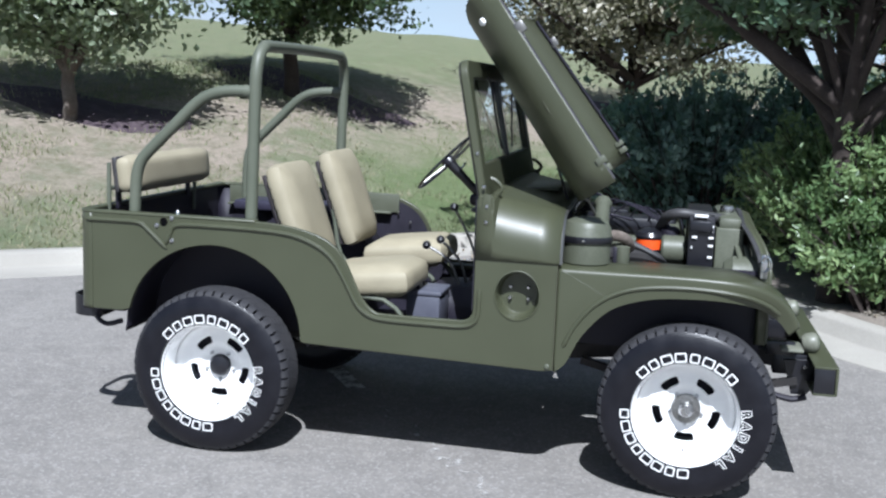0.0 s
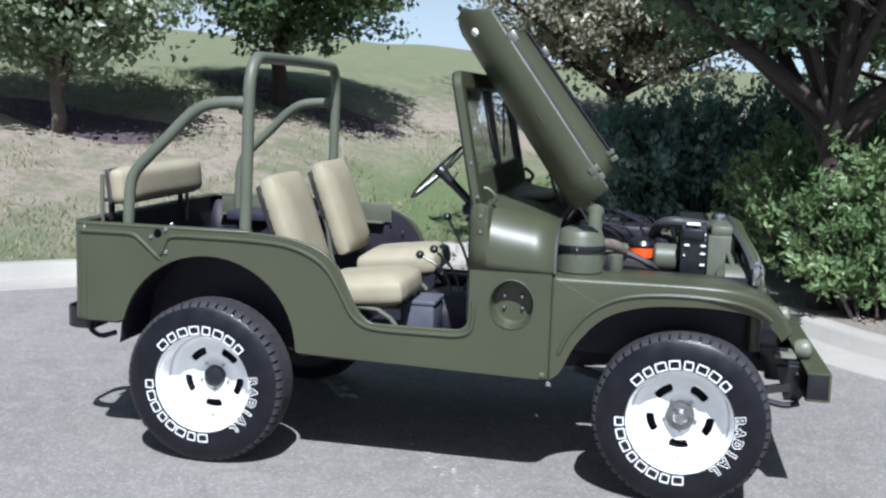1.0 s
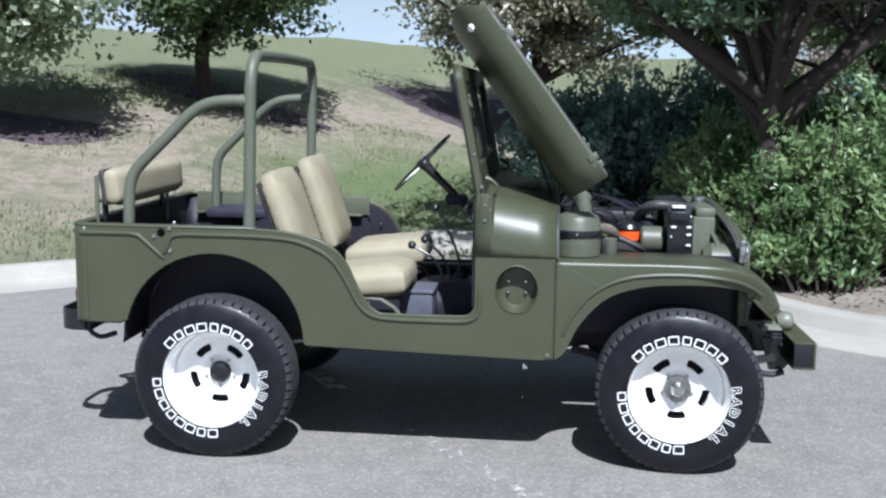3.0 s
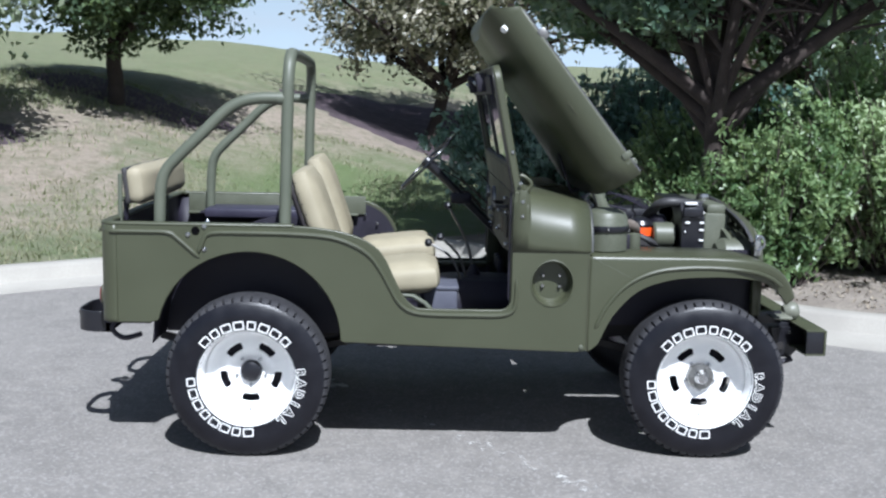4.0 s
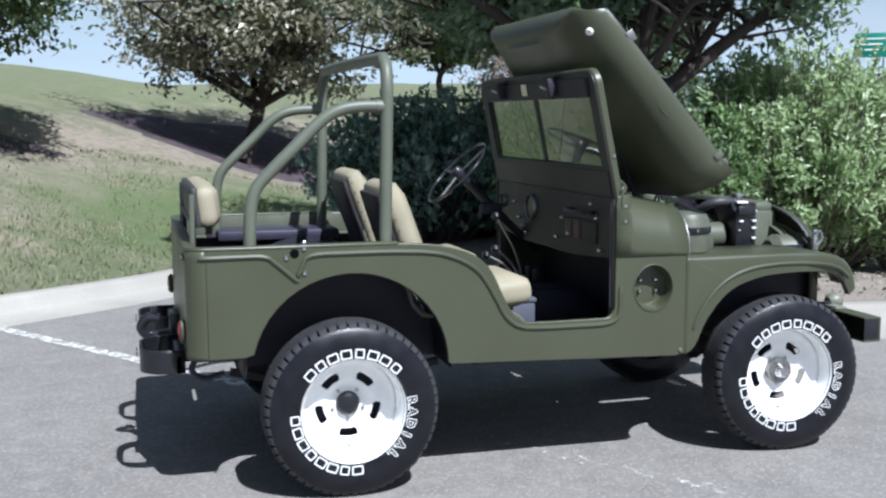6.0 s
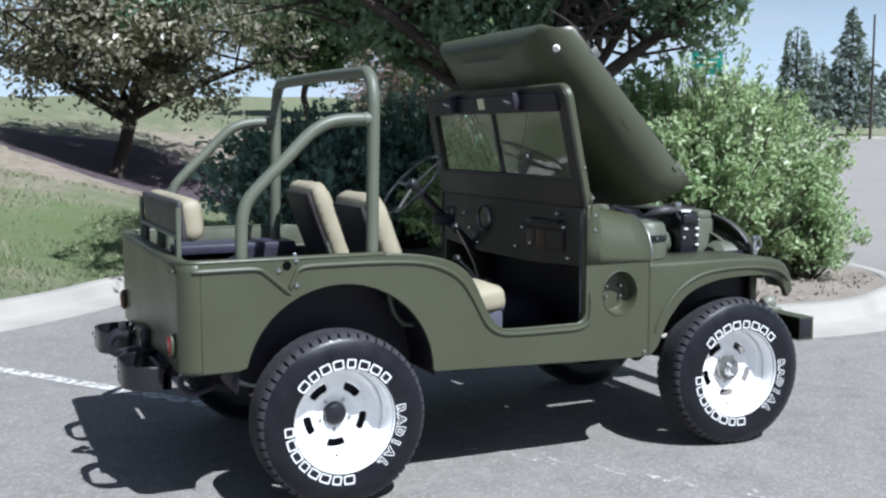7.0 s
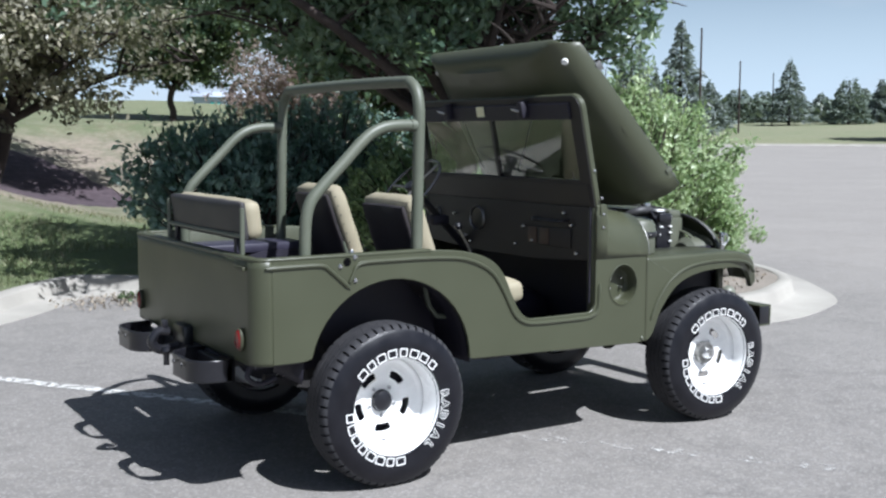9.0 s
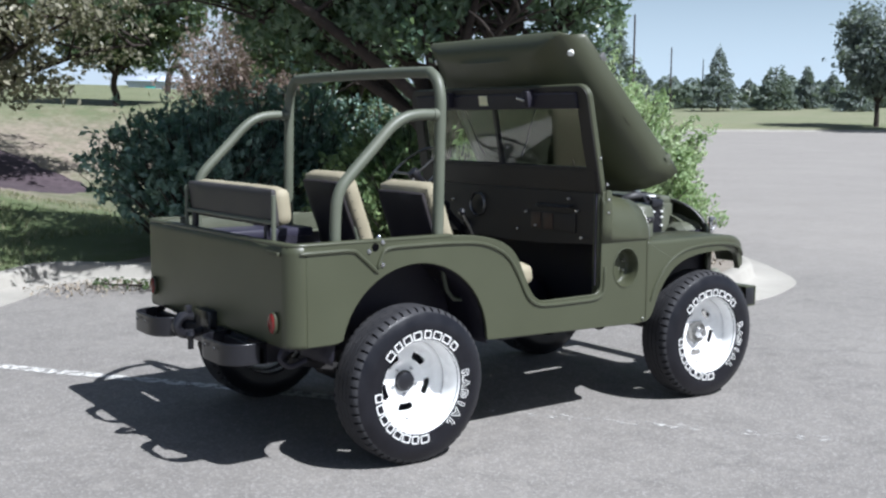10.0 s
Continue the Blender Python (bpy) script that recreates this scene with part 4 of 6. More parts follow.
part("door", box((-1.2, -2.01, 0.5), (0.5, 0.06, 0.9), 0.02), TEAL_ROOF, house, "teal door")
tagged(house, "low pale building with a teal base band", "building")
ax, ay = from_eye(67.1, 46)
az = ground_at(ax, ay)
arch_bar = curve([(-0.42, 0, -0.1), (-0.36, 0, 0.55), (-0.12, 0, 0.98), (0.14, 0, 0.96), (0.40, 0, 0.5), (0.62, 0, -0.1)], 5)
tagged(part("bent_trunk", tube(arch_bar, 0.12, 8), BARK_DARK, at=pose(ax, ay, az, 0, 0, -22)), "dark bowed trunk on the far lawn", "trunk")


# ---- the vehicle: rear axle at x 0, front axle at x 2.06, its right side towards -y ----
car = new("utility_vehicle")
tagged(car, "olive-green open-top utility vehicle with raised hood on asphalt", "utility vehicle")
SIDE, TOP = 0.795, 1.04

# --- tub ---
arch = arc(0.005, 0.53, 0.405, 0.392, 168, 0, 22)
door_curve = [tuple(p)[:2] for p in curve([(1.115, 0.680, 0), (0.80, 0.680, 0), (0.737, 0.690, 0), (0.688, 0.735, 0), (0.648, 0.81, 0), (0.608, 0.893, 0), (0.562, 0.951, 0),
                                           (0.49, 0.994, 0), (0.38, 1.024, 0), (0.25, 1.038, 0), (0.12, TOP, 0)], 4)]
outline = [(-0.57, 0.60), (-0.43, 0.60)] + arch + [(0.425, 0.522), (1.46, 0.492), (1.51, 0.50), (1.51, 0.945), (1.238, 0.945), (1.236, 1.195), (1.225, 1.208), (1.168, 1.208),
                                                    (1.165, 0.732)] + arc(1.115, 0.730, 0.05, 0.05, 0, -90, 5)[1:-1] + door_curve + [(-0.57, TOP)]
dish_hole = arc(1.347, 0.803, 0.090, 0.100, 0, 348.75, 31)
right = part("side_panel", plate([outline, dish_hole], 0.018, shift(0, -SIDE, 0, XZ)), OLIVE, car, bevel=0.004)
left = part("side_panel", plate([outline], 0.018, shift(0, SIDE - 0.018, 0, XZ)), OLIVE, car, bevel=0.004)

# recessed dish in the right cowl side, with its filler flange
dish = Geo().add(lathe([(0.097, -0.002), (0.092, -0.004), (0.088, 0.004), (0.086, 0.045), (0.082, 0.064), (0.074, 0.072), (0.0001, 0.073)], 40))
dm = shift(1.347, -SIDE, 0.803) @ Matrix.Diagonal((1, 1, 1.11, 1)) @ pose(0, 0, 0, -90)
filler = part("filler_recess", ([tuple(dm @ Vector(p)) for p in dish.v], dish.f), OLIVE, car, "round recess pressed into the cowl side")
for x, z in ((1.312, 0.83), (1.385, 0.83), (1.31, 0.782), (1.387, 0.782)):
    part("bolt", bolt_geo((x, -0.723, z), 0.009, 0.018), CHROME, filler)

# rear panel with its rounded corners
path = [(-0.57, -SIDE)] + arc(-0.57, -0.715, 0.08, 0.08, 270, 180, 8)[1:] + [(-0.65, y) for y in (-0.4, 0, 0.4)] + arc(-0.57, 0.715, 0.08, 0.08, 180, 90, 8)
rear = [[(x, y, z) for z in (0.60, 0.615, 0.8, 1.0, TOP)] for x, y in path]
part("rear_panel", loft(rear), OLIVE, car, solid=0.016)
part("rear_latch", box((-0.657, -0.66, 1.0), (0.02, 0.11, 0.018), 0.004), OLIVE_DARK, car)

# rolled top rail all round the tub
rail_o = [(0.20, -SIDE - 0.002), (-0.57, -SIDE - 0.002)] + arc(-0.57, -0.715, 0.082, 0.082, 270, 180, 8)[1:] + arc(-0.57, 0.715, 0.082, 0.082, 180, 90, 8) + [(0.20, SIDE + 0.002)]
rail_i = [(0.20, SIDE - 0.045), (-0.57, SIDE - 0.045)] + arc(-0.57, 0.715, 0.035, 0.035, 90, 180, 6)[1:] + arc(-0.57, -0.715, 0.035, 0.035, 180, 270, 6) + [(0.20, -SIDE + 0.045)]
part("top_rail", plate([rail_o + rail_i], 0.016, shift(0, 0, TOP - 0.010)), OLIVE, car, bevel=0.006)


def on_side(pts, k, y=SIDE + 0.001):
    return [(x, k * y, z) for x, z in pts]


# pressed beads
for k in (-1, 1):
    a = curve([(-0.60, 1.005, 0), (-0.45, 1.006, 0), (-0.345, 1.003, 0), (-0.30, 0.975, 0), (-0.21, 0.895, 0)], 5)
    part("pressed_bead", tube(on_side([(p.x, p.y) for p in a], k), [0.004] + [0.010] * (len(a) - 2) + [0.004], 8), OLIVE, car)
    a = curve([(-0.215, 0.915, 0), (-0.195, 0.96, 0), (-0.16, 1.002, 0), (0.0, 1.007, 0), (0.2, 1.005, 0), (0.36, 0.993, 0), (0.47, 0.957, 0), (0.54, 0.91, 0), (0.585, 0.85, 0), (0.622, 0.785, 0),
               (0.663, 0.712, 0), (0.717, 0.670, 0), (0.80, 0.656, 0), (1.0, 0.654, 0), (1.12, 0.656, 0), (1.172, 0.676, 0), (1.187, 0.72, 0), (1.189, 0.82, 0)], 4)
    part("pressed_bead", tube(on_side([(p.x, p.y) for p in a], k), [0.004] + [0.010] * (len(a) - 2) + [0.004], 8), OLIVE, car)
    # seams on the cowl side
    part("panel_seam", box((1.37, k * (SIDE + 0.0015), 0.945), (0.275, 0.003, 0.006)), OLIVE_DARK, car)
    part("panel_seam", box((1.508, k * (SIDE + 0.0015), 0.72), (0.005, 0.003, 0.44)), OLIVE_DARK, car)
for k in (-1, 1):
    for x, z in ((-0.187, 1.031), (-0.258, 0.995), (-0.187, 0.931)):
        part("bolt", bolt_geo((x, k * SIDE, z), 0.011, 0.009) if k < 0 else bolt_geo((x, k * SIDE + 0.009, z), 0.011, 0.009), CHROME, car)
    # no hole is cut: a raised black disc paints its dark inside
    part("bracket_hole", lathe([(0.0001, 0.003), (0.017, 0.003), (0.019, 0.0)], 16, shift(-0.225, k * SIDE, 1.012) @ pose(0, 0, 0, 90 if k < 0 else -90)), HOLE_SHADE, car)
part("corner_bolt", bolt_geo((1.485, -SIDE, 0.515), 0.012, 0.008), OLIVE_OLD, car)
part("rail_bolt", bolt_geo((-0.18, -0.75, TOP + 0.006), 0.011, 0.012, "z"), CHROME, car)

# dark inside of the tub: floor, liners, wheel houses
part("floor", Geo().add(box((0.98, 0, 0.515), (0.9, 1.5, 0.03))).add(box((-0.06, 0, 0.60), (1.16, 0.94, 0.03))).add(box((0.53, 0, 0.56), (0.03, 1.5, 0.11))).add(box((-0.535, 0, 0.604), (0.20, 1.52, 0.03))), BLACK, car, "black-lined floor")
part("rear_liner", box((-0.628, 0, 0.82), (0.01, 1.40, 0.41)), BLACK, car)
for k in (-1, 1):
    bend = [[(x, k * y, z) for z in (0.62, 1.024)] for x, y in arc(-0.57, 0.71, 0.062, 0.062, 180, 90, 8) + [(-0.52, 0.772)]]
    part("corner_liner", loft(bend), BLACK, car, solid=0.004)
lining = [(-0.56, 0.61), (-0.43, 0.61)] + arch + [(0.425, 0.53), (1.15, 0.53), (1.15, 0.60), (1.10, 0.66)] + [(x - 0.012, z - 0.014) for x, z in door_curve[1:]] + [(-0.56, TOP - 0.014)]
for k in (-1, 1):
    y = k * 0.768 - 0.003
    part("side_liner", plate([lining], 0.006, shift(0, y, 0, XZ)), BLACK, car, "black inner lining")
    hull = [[(x, y, z) for y in (k * 0.76, k * 0.62, k * 0.50, k * 0.475)] for x, z in [(-0.425, 0.50)] + arc(0.005, 0.53, 0.425, 0.41, 180, 0, 20) + [(0.43, 0.50)]]
    house_ = Geo().add(loft(hull)).add(plate([arc(0.005, 0.50, 0.425, 0.44, 180, 0, 20)], 0.01, shift(0, k * 0.475 - 0.005, 0, XZ)))
    part("wheel_house", house_, BLACK, car, "black rear wheel house", solid=0.004)
    for x, z in ((0.45, 0.93), (0.52, 0.88), (0.58, 0.80)):
        part("snap", bolt_geo((x, k * 0.745, z), 0.008, 0.006), CHROME, car)
    part("door_sill", box((0.95, k * 0.745, 0.652), (0.42, 0.07, 0.028), 0.008), OLIVE, car)
    part("floor_side", box((0.95, k * 0.742, 0.58), (0.46, 0.03, 0.13)), BLACK, car)
    part("door_post", box((1.195, k * 0.754, 0.93), (0.07, 0.045, 0.54), 0.006), OLIVE, car)
part("inner_rail", box((-0.06, 0.756, 0.983), (1.02, 0.012, 0.105), 0.003), OLIVE_OLD, car, "bare olive strip inside the tub")
part("inner_ledge", box((-0.08, 0.735, 0.93), (0.98, 0.04, 0.012), 0.004), OLIVE_OLD, car)
part("tool_box", box((-0.12, 0.60, 0.955), (0.62, 0.26, 0.05), 0.012), BOX_VINYL, car, "grey vinyl box lid")

# --- cowl, firewall, dash ---


def shoulder(w, z0, zt, r, crown, n=8, reach=1.0):
    """Half round-shouldered section, from the right foot over the top to the left foot."""
    rightside = [(-w, z0), (-w, (z0 + zt - r) / 2), (-w, zt - r)] + [(-w + reach * (r - r * math.cos(a)), zt - r + r * math.sin(a)) for a in np.linspace(0.2, math.pi / 2, n)]
    mid = [(y, zt + crown * (1 - (y / (w - r * reach)) ** 2)) for y in np.linspace(-(w - r * reach), w - r * reach, 9)[1:-1]]
    return rightside + mid + [(-y, z) for y, z in rightside[::-1]]


cowl = [[(x, y, z) for y, z in shoulder(w, 0.945, zt, r, 0.012)] for x, w, zt, r in ((1.165, SIDE - 0.001, 1.200, 0.06), (1.23, SIDE - 0.001, 1.196, 0.07), (1.24, SIDE - 0.001, 1.194, 0.165),
                                                                                     (1.30, SIDE - 0.001, 1.185, 0.185), (1.42, SIDE - 0.001, 1.163, 0.185), (1.515, SIDE - 0.001, 1.145, 0.185))]
part("cowl", loft(cowl), OLIVE, car, solid=0.006)
rim_line = [(1.517, y, z) for y, z in shoulder(SIDE - 0.004, 0.945, 1.143, 0.185, 0.012)]
part("cowl_seal", tube(rim_line, 0.009, 6), STEEL, car, "pale lacing strip along the cowl edge")
part("cowl_vent_lid", box((1.36, 0, 1.198), (0.16, 0.42, 0.012), 0.005), OLIVE, car)
part("cowl_groove", tube([(1.26, -0.66, 1.158), (1.36, -0.66, 1.146), (1.47, -0.66, 1.126)], 0.006, 6), OLIVE_DARK, car)
part("firewall", plate([[(-0.76, 0.52), (0.76, 0.52), (0.76, 1.0), (0.62, 1.13), (-0.62, 1.13), (-0.76, 1.0)]], 0.012, shift(1.44, 0, 0, YZ)), BLACK, car)
dash = part("dashboard", plate([[(-0.742, 0.96), (-0.74, 0.93), (-0.30, 0.90), (0.30, 0.90), (0.74, 0.93), (0.742, 0.96), (0.742, 1.198), (-0.742, 1.198)]], 0.016, shift(1.160, 0, 0, YZ)), DASH, car, "dark steel dashboard", bevel=0.004)
part("grab_handle", tube(curve([(1.158, -0.58, 1.12), (1.12, -0.575, 1.12), (1.105, -0.54, 1.12), (1.105, -0.38, 1.12), (1.12, -0.345, 1.12), (1.158, -0.34, 1.12)], 4), 0.009, 8), BLACK_GLOSS, dash)
for y, z, r in ((0.22, 1.085, 0.068), (0.645, 1.09, 0.036)):
    gauge = part("gauge", lathe([(0.0001, 0.006), (r * 0.86, 0.006), (r * 0.9, 0.012), (r, 0.010), (r, 0.0)], 26, shift(1.16, y, z) @ pose(0, 0, 0, 0, -90)), BLACK_GLOSS, dash, "round black gauge")
    part("bezel", lathe([(r * 0.92, 0.011), (r * 0.97, 0.016), (r * 1.03, 0.010), (r * 1.03, 0.0)], 26, shift(1.16, y, z) @ pose(0, 0, 0, 0, -90)), STEEL, gauge)
for y in (-0.30, -0.40):
    part("data_plate", box((1.150, y, 1.03), (0.006, 0.075, 0.085), 0.002), PLATE, dash, "small brown data plate")
part("glovebox_lid", box((1.156, -0.46, 1.03), (0.01, 0.30, 0.10), 0.004), DASH, dash)
for y, z in ((-0.62, 1.10), (-0.30, 1.0), (-0.22, 1.07), (0.33, 0.98), (0.38, 1.02), (0.28, 0.95), (-0.15, 0.97), (-0.66, 0.96), (0.45, 1.1), (-0.56, 1.16)):
    part("knob", lathe([(0.0001, 0.022), (0.006, 0.022), (0.009, 0.014), (0.005, 0.006), (0.005, 0)], 10, shift(1.16, y, z) @ pose(0, 0, 0, 0, -90)), CHROME, dash)

# --- windshield, leaning back from its foot ---
ws = Matrix.Translation((1.185, 0, 1.20)) @ pose(0, 0, 0, 0, -11.4) @ YZ
frame_out = [(-0.787, 0.0), (0.787, 0.0)] + arc(0.705, 0.495, 0.072, 0.072, 0, 90, 7) + arc(-0.705, 0.495, 0.072, 0.072, 90, 180, 7)
pane_hole = [(-0.70, 0.135), (0.70, 0.135)] + arc(0.655, 0.455, 0.035, 0.035, 0, 90, 5) + arc(-0.655, 0.455, 0.035, 0.035, 90, 180, 5)
wsf = part("windshield", plate([frame_out, pane_hole], 0.036, ws @ shift(0, 0, -0.018)), OLIVE, car, "olive windshield frame with two panes", bevel=0.008)
part("glass_pane", plate([[(-0.705, 0.13), (-0.008, 0.13), (-0.008, 0.492), (-0.705, 0.492)]], 0.005, ws @ shift(0, 0, -0.006)), GLASS, wsf, "clear flat glass")
part("glass_pane", plate([[(0.008, 0.13), (0.705, 0.13), (0.705, 0.492), (0.008, 0.492)]], 0.005, ws @ shift(0, 0, -0.006)), GLASS, wsf, "clear flat glass")
part("centre_bar", plate([[(-0.010, 0.12), (0.010, 0.12), (0.010, 0.50), (-0.010, 0.50)]], 0.03, ws @ shift(0, 0, -0.015)), BLACK_GLOSS, wsf)
gasket = [(-0.705, 0.13), (0.705, 0.13)] + arc(0.66, 0.46, 0.035, 0.035, 0, 90, 5) + arc(-0.66, 0.46, 0.035, 0.035, 90, 180, 5)
part("gasket", tube([tuple(ws @ Vector((x, y, -0.012))) for x, y in gasket + gasket[:1]], 0.008, 6), BLACK, wsf)
part("header_pad", plate([[(-0.70, 0.446), (0.70, 0.446), (0.70, 0.530), (-0.70, 0.530)]], 0.02, ws @ shift(0, 0, -0.036)), BLACK, wsf, bevel=0.006)
part("inner_trim", plate([[(-0.76, 0.012), (0.76, 0.012), (0.76, 0.122), (-0.76, 0.122)]], 0.006, ws @ shift(0, 0, -0.026)), DASH, wsf, "dark strip low on the inner face", bevel=0.002)
lining_out = [(-0.781, 0.004), (0.781, 0.004)] + arc(0.705, 0.495, 0.066, 0.066, 0, 90, 7) + arc(-0.705, 0.495, 0.066, 0.066, 90, 180, 7)
part("inner_lining", plate([lining_out, pane_hole], 0.004, ws @ shift(0, 0, -0.0225)), DASH, wsf, "dark inner face of the frame")
part("inspection_card", plate([[(0.012, 0.470), (0.085, 0.470), (0.085, 0.526), (0.012, 0.526)]], 0.001, ws @ shift(0, 0, -0.0385)), CARD, wsf, "small pale sticker")
for s in (-1, 1):
    part("wiper_motor", Geo().add(box((0, 0, 0), (0.05, 0.09, 0.05), 0.01), ws @ shift(s * 0.35, 0.505, -0.05)), BLACK, wsf)
    part("wiper_crank", tube([tuple(ws @ Vector(p)) for p in ((s * 0.35, 0.50, -0.076), (s * 0.35 + 0.055, 0.515, -0.082))], 0.006, 6), CHROME, wsf)
    part("wiper", tube([tuple(ws @ Vector(p)) for p in ((s * 0.35, 0.50, 0.024), (s * 0.33, 0.47, 0.03), (s * 0.22, 0.26, 0.014), (s * 0.16, 0.17, 0.010))], 0.005, 6), BLACK, wsf)
    part("hinge", Geo().add(box((1.205, s * 0.797, 1.15), (0.036, 0.008, 0.13), 0.003)), OLIVE, wsf)
    for x, z in ((1.205, 1.10), (1.205, 1.165), (1.19, 1.245), (1.155, 1.38)):
        part("bolt", bolt_geo((x, s * (0.801 if z < 1.3 else 0.785), z), 0.008, 0.006) if s < 0 else bolt_geo((x, s * (0.797 if z < 1.3 else 0.779), z), 0.008, 0.006), CHROME, wsf)
    part("side_seal", tube([(1.158, s * 0.756, 0.72), (1.158, s * 0.756, 1.2)], 0.007, 6), BLACK, car)
    part("clamp", tube(curve([(1.225, s * 0.70, 1.20), (1.25, s * 0.70, 1.235), (1.225, s * 0.70, 1.265), (1.20, s * 0.70, 1.275)], 4), 0.009, 8), OLIVE, wsf)

# --- raised hood: outside turned back to the windshield, on the cowl hinge ---
hood_at = Matrix(((-0.589, 0, -0.808, 1.566), (0, 1, 0, 0), (0.808, 0, -0.589, 1.187), (0, 0, 0, 1)))


def hood_row(u):
    t = u / 0.93
    w = 0.80 - 0.19 * t
    depth = 0.192 - 0.01 * t
    return [(u, y, z) for y, z in shoulder(w, -depth, 0.0, 0.170 + 0.008 * (1 - t), 0.012 + 0.01 * t, 12, 1.6)]


rows = [hood_row(u) for u in np.linspace(0, 0.885, 10)]
for a in np.radians((12, 24, 36, 48, 60, 72, 82, 90)):
    rows.append([(0.885 + 0.085 * math.sin(a) * (1 - 0.9 * min(1, max(0, (-0.07 - z) / 0.11))), y, min(z, -0.09 * (1 - math.cos(a)))) for _, y, z in hood_row(0.885 + 0.05 * math.sin(a))])
hood = part("hood", ([tuple(hood_at @ Vector(p)) for p in loft(rows)[0]], loft(rows)[1]), OLIVE, car, "raised olive hood with rounded shoulders", solid=0.007)


def on_hood(geo):
    v, f = (geo.v, geo.f) if isinstance(geo, Geo) else geo
    return [tuple(hood_at @ Vector(p)) for p in v], f


for y in (-0.30, 0, 0.30):
    part("rib", on_hood(box((0.44, y, -0.03), (0.80, 0.05, 0.03), 0.008)), OLIVE, hood)
part("rib", on_hood(box((0.84, 0, -0.045), (0.05, 0.70, 0.035), 0.008)), OLIVE, hood)
part("hinge_strip", on_hood(box((0.02, 0, -0.02), (0.04, 1.1, 0.03), 0.008)), BLACK, hood)
for s in (-1, 1):
    part("edge_flange", on_hood(tube([(0.01, s * 0.798, -0.190), (0.45, s * 0.706, -0.186), (0.88, s * 0.618, -0.182)], 0.008, 6)), BLACK, hood)
    part("rubber_bumper", on_hood(lathe([(0.0001, 0.03), (0.014, 0.03), (0.018, 0.02), (0.018, 0.0)], 12, shift(0.855, s * 0.572, -0.085) @ pose(0, 0, 0, -s * 42))), LETTER, hood, "pale rubber hood bumper")
    for u in (0.06, 0.10):
        part("catch_block", on_hood(box((u, s * 0.782, -0.185), (0.03, 0.022, 0.045), 0.005)), OLIVE_OLD, hood)
    part("catch", on_hood(box((0.74, s * 0.650, -0.195), (0.05, 0.016, 0.04), 0.005)), STEEL, hood)
part("hood_cable", on_hood(tube(curve([(0.30, -0.732, -0.16), (0.36, -0.714, -0.115), (0.44, -0.698, -0.115), (0.50, -0.690, -0.16)], 5), 0.0035, 5)), OLIVE_DARK, hood)
part("prop_rod", tube([(1.50, -0.30, 1.14), (1.42, -0.30, 1.36)], 0.006, 6), BLACK, hood)

# --- fenders ---
F_TOP = ((1.512, 0.932), (1.60, 0.932), (1.70, 0.932), (1.85, 0.932), (2.0, 0.932), (2.13, 0.930), (2.23, 0.922), (2.31, 0.904), (2.38, 0.872), (2.430, 0.830), (2.465, 0.785), (2.488, 0.738))
F_BOT = ((1.512, 0.495), (1.56, 0.535), (1.62, 0.655), (1.73, 0.772), (1.88, 0.827), (2.05, 0.842), (2.17, 0.840), (2.26, 0.828), (2.33, 0.806), (2.380, 0.774), (2.418, 0.738), (2.446, 0.700))
def fender_w(x):
    """Half width of the fenders, which round off towards the front."""
    return SIDE - 0.002 - 0.125 * min(1.0, max(0.0, (x - 2.15) / 0.34)) ** 2


ft = curve([(a, b, 0) for a, b in F_TOP], 4)
fb = curve([(a, b, 0) for a, b in F_BOT], 4)
